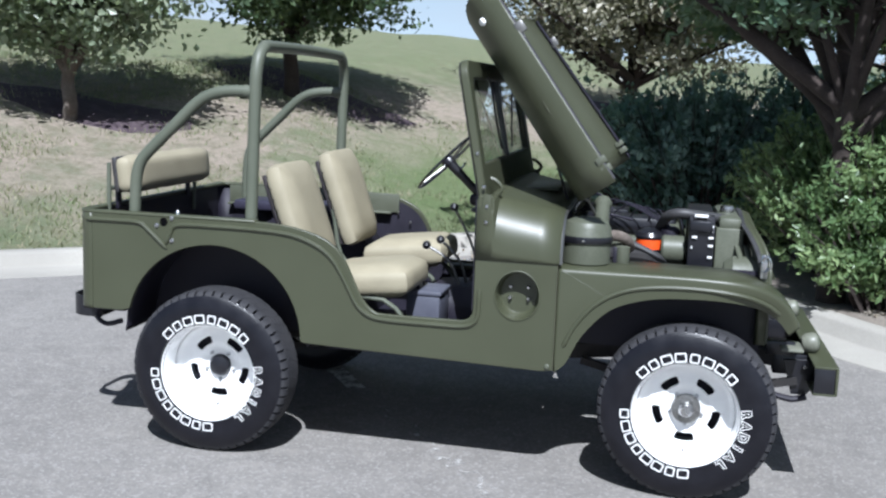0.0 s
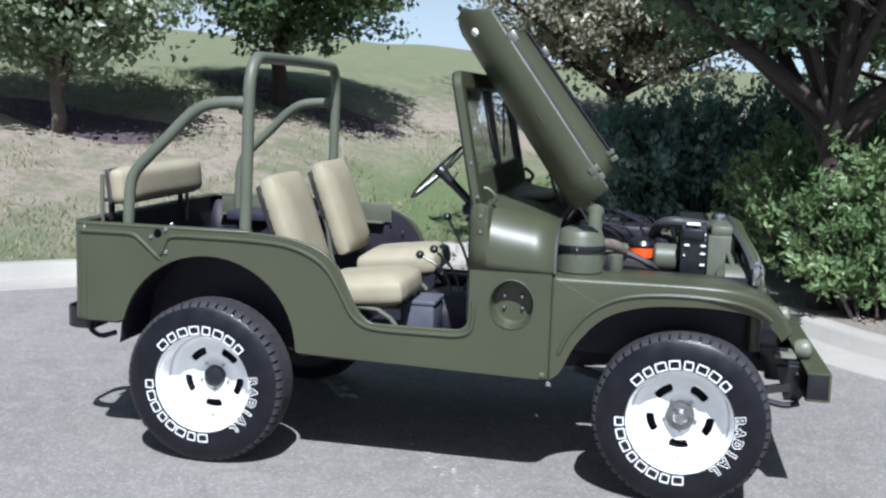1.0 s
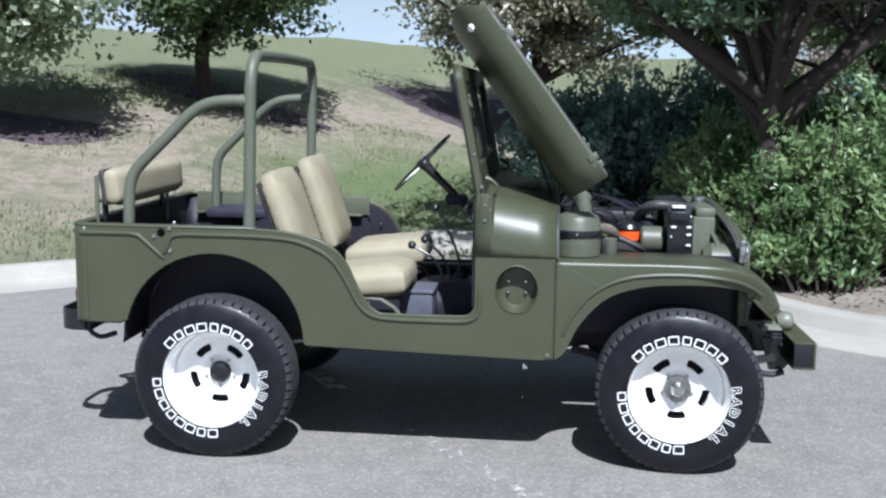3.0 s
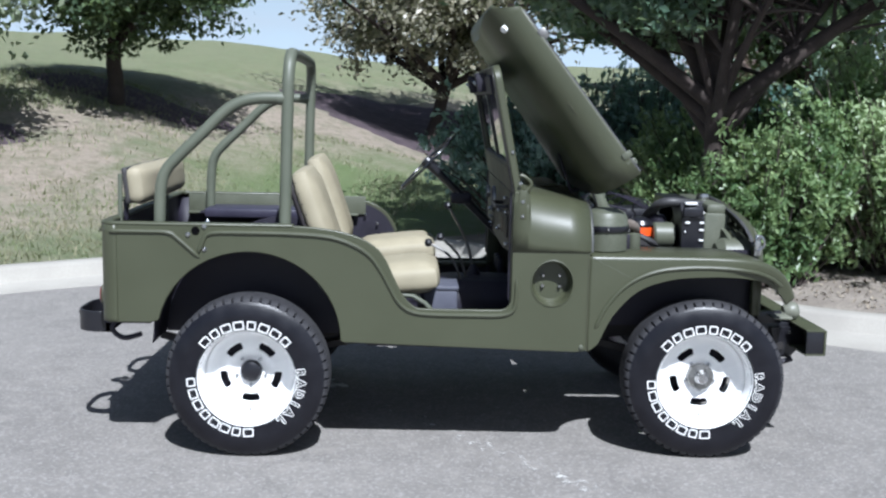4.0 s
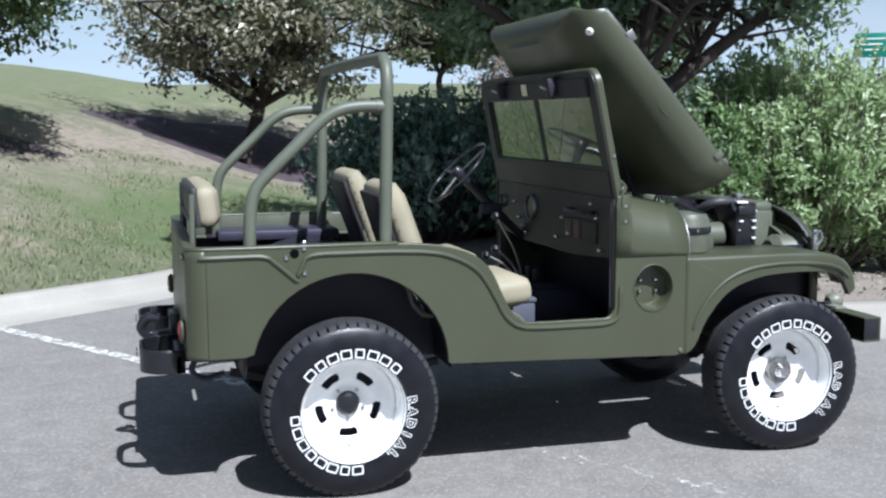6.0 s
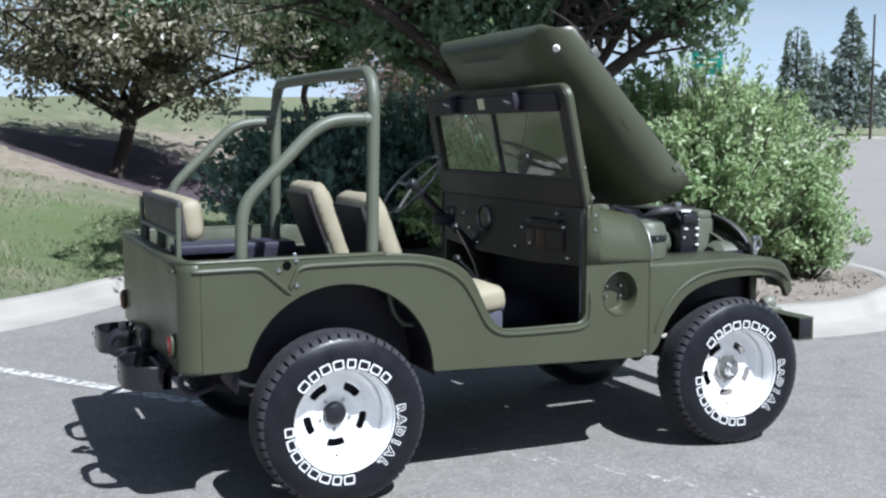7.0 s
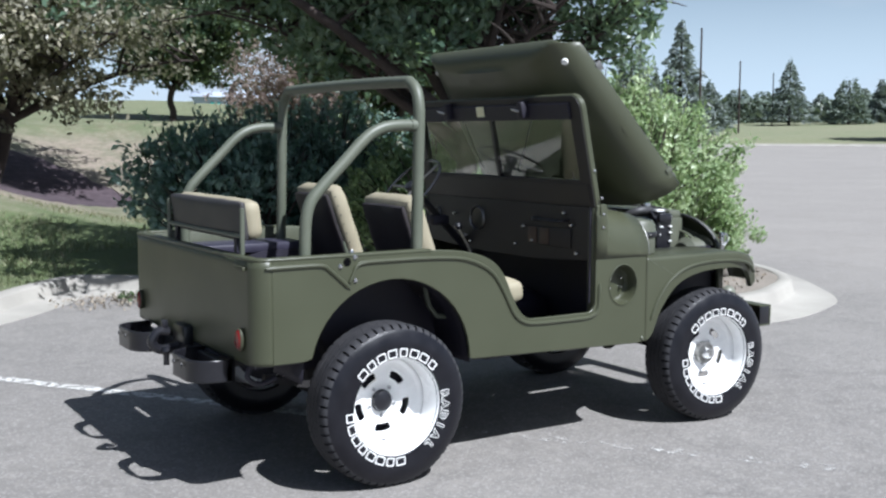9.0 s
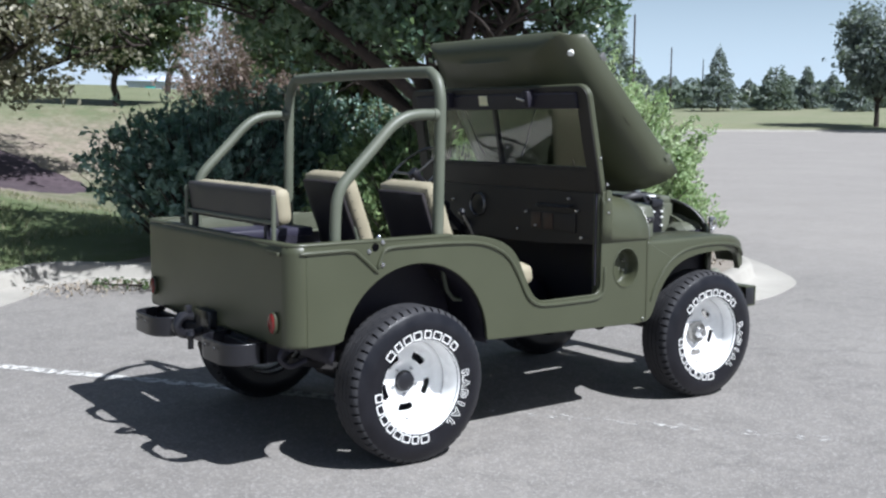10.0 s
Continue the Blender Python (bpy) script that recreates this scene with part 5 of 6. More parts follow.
for s in (-1, 1):
    rows = []
    for i, (t, b) in enumerate(zip(ft, fb)):
        d = (b - t)
        n = d.normalized()
        w = fender_w(t.x)
        drop = min(0.022, d.length * 0.4)
        row = [(t.x, s * 0.47, t.y), (t.x, s * (w - 0.16), t.y), (t.x, s * (w - 0.022), t.y)]
        row += [tuple(Vector((t.x, s * (w - 0.022 + 0.022 * math.sin(a)), t.y)) + Vector((n.x, 0, n.y)) * drop * (1 - math.cos(a))) for a in (0.4, 0.8, 1.2, math.pi / 2)]
        row += [(t.x + d.x * k, s * w, t.y + d.y * k) for k in (0.55, 0.8, 1.0)] + [(b.x, s * (w - 0.035), b.y)]
        rows.append(row)
    fender = part("fender", loft(rows), OLIVE, car, "olive front fender", solid=0.006)
    a = curve([(1.545, 0.60, 0), (1.592, 0.70, 0), (1.68, 0.80, 0), (1.80, 0.860, 0), (1.95, 0.882, 0), (2.12, 0.882, 0), (2.25, 0.866, 0), (2.34, 0.834, 0), (2.40, 0.790, 0)], 5)
    part("pressed_bead", tube([(p.x, s * (fender_w(p.x) - 0.001), p.y) for p in a], [0.003] + [0.010] * (len(a) - 2) + [0.003], 8), OLIVE, fender)
    # thin paler line slanting down the fender side
    part("crease", tube([(1.525, s * (SIDE - 0.003), 0.922), (1.733, s * (SIDE - 0.003), 0.813)], 0.0018, 6), OLIVE_OLD, fender)
    part("inner_fender", Geo().add(box((1.93, s * 0.475, 0.74), (0.84, 0.012, 0.37))).add(box((1.535, s * 0.62, 0.72), (0.02, 0.28, 0.40))), BLACK, car, "black inner fender")
    part("fender_brace", box((2.48, s * 0.47, 0.612), (0.09, 0.16, 0.012), 0.004), PALE_OLIVE, car)
    lamp = part("turn_signal", Geo().add(lathe([(0.0001, 0.0), (0.03, 0.0), (0.042, 0.02), (0.044, 0.05), (0.038, 0.062)], 20, shift(2.535, s * 0.385, 0.612) @ pose(0, 0, 0, 0, 80))), PALE_OLIVE, car, "round pale olive marker lamp")
    part("lens", lathe([(0.038, 0.060), (0.03, 0.07), (0.0001, 0.074)], 20, shift(2.535, s * 0.385, 0.612) @ pose(0, 0, 0, 0, 80)), OLIVE_TUBE, lamp)

# --- grille, radiator and engine ---
gw, gz = 0.52, 1.09


def nose(geo):
    """The top of the grille rolls back towards the engine."""
    v, f = geo
    return [(x - 0.075 * min(1.0, max(0.0, (z - 0.92) / 0.18)) ** 2, y, z) for x, y, z in v], f


grille_out = [(y, z) for y, z in shoulder(gw, 0.62, gz, 0.25, 0.03)]
slots = [[(y - 0.018, 0.74), (y + 0.018, 0.74), (y + 0.018, zt), (y - 0.018, zt)] for y, zt in ((-0.24, 1.0), (-0.16, 1.02), (-0.08, 1.03), (0.0, 1.03), (0.08, 1.03), (0.16, 1.02), (0.24, 1.0))]
lamps = [arc(s * 0.37, 0.87, 0.095, 0.095, 0, 345, 23) for s in (-1, 1)]
grille = part("grille", nose(plate([grille_out] + slots + lamps, 0.012, shift(2.365, 0, 0, YZ))), OLIVE, car, "olive slotted grille panel", bevel=0.003)
for s in (-1, 1):
    hl = part("headlamp", lathe([(0.098, 0.02), (0.1, 0.01), (0.094, -0.01), (0.088, -0.13), (0.06, -0.165), (0.0001, -0.17)], 28, shift(2.350, s * 0.37, 0.88) @ pose(0, 0, 0, 0, 90)), OLIVE_OLD, grille, "headlamp bucket")
    part("lens", lathe([(0.09, 0.012), (0.06, 0.03), (0.0001, 0.036)], 28, shift(2.350, s * 0.37, 0.88) @ pose(0, 0, 0, 0, 90)), CHROME, grille)
edge = [(y, z) for y, z in shoulder(gw, 0.62, gz, 0.25, 0.03)]
rows = [[(x, y * k, 0.62 + (z - 0.62) * k) for x, k in ((2.365, 1.0), (2.335, 1.004), (2.325, 0.99))] for y, z in edge]
part("grille_flange", nose(loft(rows)), OLIVE, grille, solid=0.006)
part("lacing", nose(tube([(2.332, y * 1.005, z + 0.006) for y, z in edge if z > 0.9], 0.012, 8)), HOSE, grille, "dark lacing strip")
for x in (2.256, 2.292, 2.326):
    rows = [[(x + d, y * 0.93, 0.62 + (z - 0.62) * 0.84) for d in (-0.011, 0.011)] for y, z in edge if z > 0.85]
    part("baffle_rib", nose(loft(rows)), OLIVE_OLD, grille, "curved olive rib", solid=0.006)
part("hood_latch", Geo().add(box((2.34, -0.535, 0.955), (0.03, 0.02, 0.10), 0.005)).add(tube(curve([(2.34, -0.55, 0.93), (2.365, -0.555, 0.96), (2.35, -0.555, 1.00), (2.33, -0.55, 0.98)], 4), 0.006, 6)), CHROME, grille, "bright hood catch")
rad = part("radiator", Geo().add(box((2.205, 0, 0.86), (0.12, 0.62, 0.44), 0.01)).add(box((2.205, 0, 1.095), (0.10, 0.60, 0.06), 0.02)), OLIVE_OLD, car, "olive radiator core and tank")
part("radiator_cap", lathe([(0.0001, 0.03), (0.03, 0.028), (0.034, 0.01), (0.03, 0.0)], 16, shift(2.20, -0.05, 1.125)), CHROME, rad)
shroud = part("fan_shroud", Geo().add(plate([[(-0.33, 0.74), (0.33, 0.74), (0.33, 1.06), (0.27, 1.125), (-0.27, 1.125), (-0.33, 1.06)], arc(0, 0.93, 0.19, 0.19, 0, 350, 35)], 0.11, shift(2.03, 0, 0, YZ))).add(
    box((2.08, -0.335, 1.085), (0.10, 0.03, 0.05), 0.008)), BLACK_GLOSS, car, "black fan shroud", bevel=0.006)
for z in (0.95, 1.00, 1.035, 1.085):
    part("clip", box((2.125, -0.337, z), (0.022, 0.012, 0.010), 0.003), LETTER, shroud)
for x, z, l in ((2.055, 1.035, 0.024), (2.085, 1.085, 0.026), (2.045, 0.99, 0.008)):
    part("clip", box((x, -0.337, z), (l, 0.012, 0.010), 0.003), LETTER, shroud)
part("clip", box((2.08, -0.29, 1.125), (0.06, 0.03, 0.012), 0.003), LETTER, shroud)
fan = Geo().add(lathe([(0.0001, 0.03), (0.03, 0.03), (0.035, 0.0)], 14, shift(2.02, 0, 0.93) @ pose(0, 0, 0, 0, 90)))
for k in range(4):
    fan.add(box((0, 0, 0.10), (0.01, 0.05, 0.17), 0.004), shift(2.03, 0, 0.93) @ pose(0, 0, 0, 45 + 90 * k, 0, 18))
part("fan", fan, BLACK_GLOSS, car)
eng = part("engine", Geo().add(box((1.75, 0.0, 0.72), (0.52, 0.30, 0.34), 0.02)).add(box((1.75, 0.03, 0.93), (0.50, 0.26, 0.12), 0.02)), OLIVE_OLD, car, "olive-painted engine block")
part("valve_cover", Geo().add(box((1.75, 0.06, 1.03), (0.46, 0.16, 0.09), 0.03)).add(lathe([(0.0001, 0.03), (0.025, 0.03), (0.03, 0.0)], 12, shift(1.62, 0.06, 1.07))), BLACK_GLOSS, eng, "black valve cover")
part("manifold", tube(curve([(1.56, -0.20, 0.90), (1.70, -0.24, 0.92), (1.85, -0.24, 0.92), (1.96, -0.19, 0.88)], 5), 0.035, 10), UNDER, eng)
part("distributor", Geo().add(lathe([(0.045, 0), (0.045, 0.06), (0.03, 0.075), (0.0001, 0.075)], 14, shift(1.95, -0.16, 0.98))), BLACK, eng)
for k in range(5):
    part("ignition_lead", tube(curve([(1.95, -0.16, 1.05), (1.90 - 0.05 * k, -0.12, 1.12 + 0.01 * k), (1.86 - 0.08 * k, -0.04, 1.10), (1.84 - 0.09 * k, 0.0, 1.02)], 5), 0.004, 5), BLACK, eng)
air_at = shift(1.605, -0.605, 0.934)
air = part("air_cleaner", lathe([(0.098, 0.0), (0.102, 0.004), (0.102, 0.084), (0.107, 0.090), (0.107, 0.120), (0.104, 0.126), (0.101, 0.150), (0.088, 0.174), (0.055, 0.190), (0.0001, 0.195)], 32, air_at), OLIVE_OLD, car, "olive oil-bath air cleaner canister")
part("clamp_band", lathe([(0.109, 0.090), (0.111, 0.096), (0.111, 0.112), (0.109, 0.118)], 32, air_at), BLACK_GLOSS, air)
part("wing_nut", bolt_geo((1.60, -0.715, 1.038), 0.008, 0.008), CHROME, air)
part("intake_horn", tube(curve([(1.640, -0.15, 1.140), (1.642, -0.19, 1.133), (1.646, -0.28, 1.10), (1.650, -0.38, 1.07), (1.645, -0.47, 1.045)], 5), [0.012, 0.034, 0.042, 0.042, 0.038] + [0.033] * 8 + [0.034] * 8, 14), OLIVE_OLD, air, "olive breather pipe")
part("air_hose", tube(curve([(1.68, -0.54, 1.035), (1.715, -0.53, 1.045), (1.755, -0.51, 1.035), (1.775, -0.47, 1.01), (1.78, -0.40, 0.98)], 5), 0.024, 14), BARK, air, "brown rubber elbow hose")
part("side_drum", lathe([(0.0001, 0.0), (0.028, 0.0), (0.032, 0.008), (0.032, 0.10), (0.0001, 0.106)], 18, shift(1.755, -0.53, 0.90)), OLIVE_OLD, air)
part("bracket", box((1.725, -0.54, 0.96), (0.02, 0.03, 0.08), 0.005), BLACK, air)
fil_at = shift(1.862, -0.165, 0.862)
fil = part("oil_filter", lathe([(0.0001, 0.0), (0.055, 0.0), (0.063, 0.012), (0.063, 0.070)], 28, fil_at), ORANGE, car, "bright orange oil filter with black lid")
part("canister", lathe([(0.063, 0.088), (0.063, 0.135), (0.058, 0.142)], 28, fil_at), ORANGE, fil)
part("band", lathe([(0.0635, 0.068), (0.0648, 0.072), (0.0648, 0.086), (0.0635, 0.090)], 28, fil_at), BLACK_GLOSS, fil)
part("lid", lathe([(0.066, 0.136), (0.068, 0.146), (0.058, 0.164), (0.025, 0.180), (0.0001, 0.184)], 28, fil_at), BLACK_GLOSS, fil, "black lid")
part("oil_line", tube(curve([(1.76, -0.25, 0.985), (1.82, -0.258, 0.965), (1.90, -0.258, 0.93), (1.95, -0.22, 0.90)], 5), 0.015, 8), HOSE, fil)
part("generator", Geo().add(lathe([(0.0001, 0.0), (0.056, 0.0), (0.066, 0.010), (0.066, 0.10), (0.056, 0.11), (0.0001, 0.11)], 24, shift(1.915, -0.20, 0.955) @ pose(0, 0, 0, 0, 90))), OLIVE_OLD, car, "olive generator drum")
part("timing_cover", box((1.955, 0.03, 0.93), (0.08, 0.20, 0.24), 0.02), OLIVE_OLD, car, "olive engine front cover")
part("pulley_guard", box((2.0, -0.10, 0.85), (0.09, 0.20, 0.20), 0.03), BLACK_GLOSS, car, "black pulley housing")
part("fitting", lathe([(0.012, 0), (0.012, 0.02), (0.0001, 0.02)], 8, shift(1.925, -0.175, 0.985) @ pose(0, 0, 0, 0, 90)), CARD, fil)
part("radiator_hose", tube(curve([(1.90, -0.08, 1.02), (1.93, -0.20, 1.10), (1.98, -0.24, 1.125), (2.06, -0.23, 1.12), (2.20, -0.15, 1.10)], 6), 0.024, 12), HOSE, car, "grey rubber radiator hose")
for k, (a, b) in enumerate((((1.53, -0.40, 1.13), (1.62, -0.30, 1.10)), ((1.53, 0.10, 1.12), (1.68, 0.0, 1.10)), ((1.53, -0.2, 1.05), (1.78, -0.2, 1.08)))):
    part("cable", tube(curve([a, ((a[0] + b[0]) / 2, (a[1] + b[1]) / 2 - 0.03, a[2] + 0.05), b], 6), 0.006, 6), (STEEL, BLACK, BLACK)[k], car)
part("battery", Geo().add(box((1.62, 0.50, 0.96), (0.24, 0.18, 0.20), 0.01)).add(lathe([(0.012, 0), (0.012, 0.02), (0.0001, 0.02)], 8, shift(1.55, 0.50, 1.06))), BLACK_GLOSS, car)

# --- roll bar: main hoop and two rear braces ---
hoop = [(0.155, -0.735, 0.93), (0.165, -0.735, 1.4), (0.17, -0.735, 1.60), (0.172, -0.730, 1.68), (0.174, -0.705, 1.745), (0.175, -0.655, 1.782), (0.175, -0.58, 1.79)]
# the far leg stands a little inboard and back
hoop = hoop + [(0.160, -0.045, 1.795)] + [(x - 0.03, -y - 0.09, z) for x, y, z in hoop[::-1]]
bar = part("roll_bar", tube(curve(hoop, 4), 0.0265, 16), OLIVE_TUBE, car, "olive tubular roll bar")
for by, bx in ((-0.732, 0.0), (0.642, -0.03)):
    brace = [(bx + 0.165, by, 1.592), (bx + 0.06, by, 1.592), (bx - 0.03, by, 1.575), (bx - 0.105, by, 1.53), (bx - 0.20, by, 1.437), (bx - 0.32, by, 1.32), (bx - 0.365, by, 1.265), (bx - 0.385, by, 1.20),
             (bx - 0.392, by, 1.10), (bx - 0.395, by, 0.95)]
    part("rear_brace", tube(curve(brace, 4), 0.0255, 16), OLIVE_TUBE, bar)
    part("weld_collar", tube([(bx + 0.125, by, 1.592), (bx + 0.15, by, 1.592)], 0.029, 14), OLIVE_TUBE, bar)
    for x in (0.157, -0.395):
        part("foot_plate", box((bx + x, by * 0.96, 0.945), (0.10, 0.10, 0.012), 0.003), BLACK, bar)


# --- seats ---
def seat(y, x, zc, label):
    half = [(x + 0.44, 0.19, 0.53), (x + 0.28, 0.19, zc - 0.03), (x - 0.10, 0.19, zc - 0.03), (x - 0.18, 0.19, zc + 0.2), (x - 0.19, 0.15, zc + 0.25)]
    st = part("front_seat", tube(curve([(p, y - q, r) for p, q, r in half] + [(p, y + q, r) for p, q, r in half[::-1]], 4), 0.011, 8), OLIVE_TUBE, car, label)
    for k in (-0.19, 0.19):
        part("leg", tube([(x + 0.05, y + k, zc - 0.03), (x + 0.10, y + k, 0.53)], 0.011, 8), OLIVE_TUBE, st)
    part("cushion", cushion((0.43, 0.44, 0.12), 0.018, 0.045), TAN, st, "tan vinyl cushion", at=pose(x + 0.19, y, zc + 0.035, 0, -6))
    back_at = pose(x - 0.165, y, zc + 0.30, 0, -19)
    part("backrest", cushion((0.10, 0.44, 0.50), 0.016, 0.045), TAN, st, "tan vinyl backrest", at=back_at)
    part("back_shell", cushion((0.03, 0.385, 0.45), 0.010, 0.014, 8), TAN_DARK, st, "dark back shell", at=back_at @ shift(-0.052, 0, -0.005))
    for k in range(9):
        for s in (-1, 1):
            part("tack", lathe([(0.0001, 0.002), (0.0035, 0.0015), (0.004, 0)], 6, Matrix()), TAN_DARK, st, at=back_at @ shift(-0.028, s * 0.2195, -0.2 + 0.05 * k) @ pose(0, 0, 0, 90 if s < 0 else -90))
    return st


seat(-0.42, 0.448, 0.735, "tan vinyl passenger seat on an olive tube frame")
seat(0.33, 0.443, 0.755, "tan vinyl driver seat on an olive tube frame")
rs = part("rear_seat", Geo().add(tube([(-0.608, -0.575, 0.93), (-0.606, -0.575, 1.24)], 0.011, 8)).add(tube([(-0.608, 0.345, 0.93), (-0.606, 0.345, 1.24)], 0.011, 8)).add(tube([(-0.606, -0.575, 1.12), (-0.606, 0.345, 1.12)], 0.010, 8)), OLIVE_TUBE, car, "tan rear bench seat on short posts")
part("backrest", cushion((0.095, 0.90, 0.18), 0.016, 0.045, 10), TAN, rs, "tan vinyl backrest", at=pose(-0.545, -0.115, 1.185, 0, -6))
part("back_shell", cushion((0.034, 0.885, 0.172), 0.008, 0.016, 10), SEAT_OLIVE, rs, "dark grey back shell", at=pose(-0.586, -0.115, 1.182, 0, -6))
for y in (-0.5, 0.25):
    part("bracket", box((-0.60, y, 1.07), (0.02, 0.03, 0.10), 0.004), BLACK, rs)

# --- steering, levers, pedals ---
sw_at = pose(0.80, 0.37, 1.265, 0, -46)
sw = part("steering_wheel", lathe([(0.205 + 0.0075 * math.cos(a), 0.0075 * math.sin(a)) for a in np.linspace(0, 2 * math.pi, 11)], 40, sw_at), WHEEL_BLACK, car, "thin black steering wheel")
for k in range(3):
    a = radians(90 + 120 * k)
    part("spoke", tube([tuple(sw_at @ Vector((math.cos(a) * r, math.sin(a) * r, -0.012 * (1 - r / 0.2)))) for r in (0.02, 0.1, 0.203)], 0.007, 8), STEEL, sw)
part("horn_button", lathe([(0.0001, 0.025), (0.03, 0.02), (0.036, 0.005), (0.036, -0.02)], 18, sw_at), BLACK_GLOSS, sw)
part("column", tube([tuple(sw_at @ Vector((0, 0, z))) for z in (-0.02, -0.12, -0.62)], [0.028, 0.022, 0.022], 12), BLACK_GLOSS, sw)
part("turn_lever", tube([tuple(sw_at @ Vector(p)) for p in ((0, 0.02, -0.08), (0.04, 0.12, -0.06))], 0.005, 6), CHROME, sw)
part("column_switch", box((0.985, 0.37, 1.07), (0.12, 0.07, 0.06), 0.02), BLACK, sw)


def lever(a, b, c, r, mat, label):
    l = part("lever", tube(curve([a, b, c], 5), 0.007, 8), STEEL, car, label)
    part("knob", lathe([(0.0001, r), (r * 0.7, r * 0.7), (r, 0), (r * 0.7, -r * 0.7), (0.0001, -r)], 16, shift(*c)), mat, l, "round black knob")


lever((1.06, 0.03, 0.62), (1.01, 0.04, 0.86), (0.905, 0.05, 1.06), 0.022, BLACK_GLOSS, "long gear lever")
lever((1.02, -0.06, 0.60), (0.97, -0.06, 0.80), (0.865, -0.06, 0.91), 0.022, BLACK_GLOSS, "transfer case lever")
lever((1.00, -0.10, 0.60), (0.93, -0.10, 0.80), (0.805, -0.10, 0.885), 0.022, BLACK_GLOSS, "second transfer case lever")
part("tunnel", Geo().add(cushion((0.62, 0.36, 0.20), 0.03, 0.08)), BLACK, car, "black rubber gearbox cover", at=pose(1.08, 0.0, 0.58))
part("boot", lathe([(0.07, 0), (0.05, 0.04), (0.03, 0.07), (0.012, 0.10)], 14, shift(1.04, 0.02, 0.66)), BLACK, car)
for y in (0.25, 0.36, 0.47):
    part("pedal", Geo().add(box((1.20, y, 0.72), (0.03, 0.06, 0.07), 0.008)).add(tube([(1.20, y, 0.70), (1.36, y, 0.60)], 0.008, 6)), BLACK, car)
carry = part("storage_box", box((0.865, -0.30, 0.615), (0.16, 0.22, 0.17), 0.014), BOX_GREY, car, "blue-grey plastic box on the floor")
part("lid", box((0.865, -0.30, 0.707), (0.17, 0.23, 0.022), 0.008), BOX_GREY, carry)
part("handle", tube(curve([(0.83, -0.36, 0.715), (0.83, -0.35, 0.742), (0.83, -0.25, 0.742), (0.83, -0.24, 0.715)], 4), 0.006, 6), BLACK, carry)
part("foot_rest", tube([(0.76, -0.62, 0.55), (0.90, -0.60, 0.55), (1.0, -0.5, 0.56)], 0.012, 8), BLACK, car)

# --- frame, axles, springs, exhaust ---
for s in (-1, 1):
    part("frame_rail", tube(curve([(-0.66, s * 0.37, 0.55), (-0.3, s * 0.37, 0.58), (0.3, s * 0.37, 0.53), (1.0, s * 0.37, 0.46), (1.6, s * 0.37, 0.50), (2.1, s * 0.37, 0.56), (2.50, s * 0.37, 0.53)], 4), 0.045, 4), UNDER, car, smooth=20)
    for x in (0.0, 2.06):
        part("leaf_spring", Geo().add(tube(curve([(x - 0.46, s * 0.44, 0.47), (x - 0.2, s * 0.44, 0.41), (x, s * 0.44, 0.395), (x + 0.2, s * 0.44, 0.41), (x + 0.46, s * 0.44, 0.46)], 4), 0.022, 4)).add(
            box((x, s * 0.44, 0.40), (0.30, 0.05, 0.04), 0.004)), UNDER, car)
        part("shock_absorber", tube([(x - 0.10, s * 0.50, 0.36), (x - 0.20, s * 0.46, 0.62)], 0.025, 10), UNDER, car)
for x, off in ((0.0, -0.05), (2.06, 0.12)):
    part("axle", Geo().add(tube([(x, -0.60, 0.362), (x, 0.60, 0.362)], 0.036, 12)).add(lathe([(0.0001, 0.11), (0.07, 0.09), (0.115, 0.0), (0.07, -0.09), (0.0001, -0.11)], 18, shift(x, off, 0.362) @ pose(0, 0, 0, 0, 90))), UNDER, car)
part("drive_shaft", Geo().add(tube([(0.05, -0.05, 0.38), (0.85, 0.03, 0.47)], 0.03, 10)).add(tube([(1.05, 0.1, 0.47), (1.98, 0.12, 0.39)], 0.028, 10)), UNDER, car)
part("gearbox", Geo().add(box((1.15, 0.02, 0.49), (0.6, 0.28, 0.14), 0.03)).add(box((1.0, 0, 0.40), (0.42, 0.55, 0.03), 0.01)), UNDER, car)
part("muffler", Geo().add(tube([(0.45, 0.20, 0.42), (0.85, 0.20, 0.42)], 0.07, 14)).add(tube(curve([(0.45, 0.20, 0.42), (0.2, 0.22, 0.48), (-0.2, 0.24, 0.50), (-0.60, 0.24, 0.44)], 5), 0.024, 10)), UNDER, car)
part("steering_link", tube([(2.22, -0.5, 0.36), (2.22, 0.5, 0.36)], 0.016, 8), UNDER, car)
for x, wide in ((-0.62, 0.80), (2.36, 0.72)):
    part("cross_member", box((x, 0, 0.555), (0.07, wide, 0.08), 0.008), UNDER, car)
part("brake_line", tube(curve([(1.50, -0.40, 0.46), (1.40, -0.52, 0.45), (1.20, -0.50, 0.44), (0.9, -0.40, 0.45)], 5), 0.010, 6), STEEL, car)

# --- bumpers, hooks, tail lamps ---
fbum = part("front_bumper", plate([[(-0.64, 0.455), (0.64, 0.455), (0.64, 0.575), (-0.64, 0.575)]], 0.012, shift(2.645, 0, 0, YZ)), OLIVE, car, "olive channel steel front bumper with dark ends", bevel=0.003)
part("flange", Geo().add(box((2.605, 0, 0.571), (0.09, 1.28, 0.010), 0.002)).add(box((2.605, 0, 0.459), (0.09, 1.28, 0.010), 0.002)), OLIVE, fbum)
# black plates across the open channel ends stand for the shade inside
for s in (-1, 1):
    part("end_plate", box((2.603, s * 0.637, 0.515), (0.080, 0.006, 0.102), 0.001), BLACK_GLOSS, fbum)
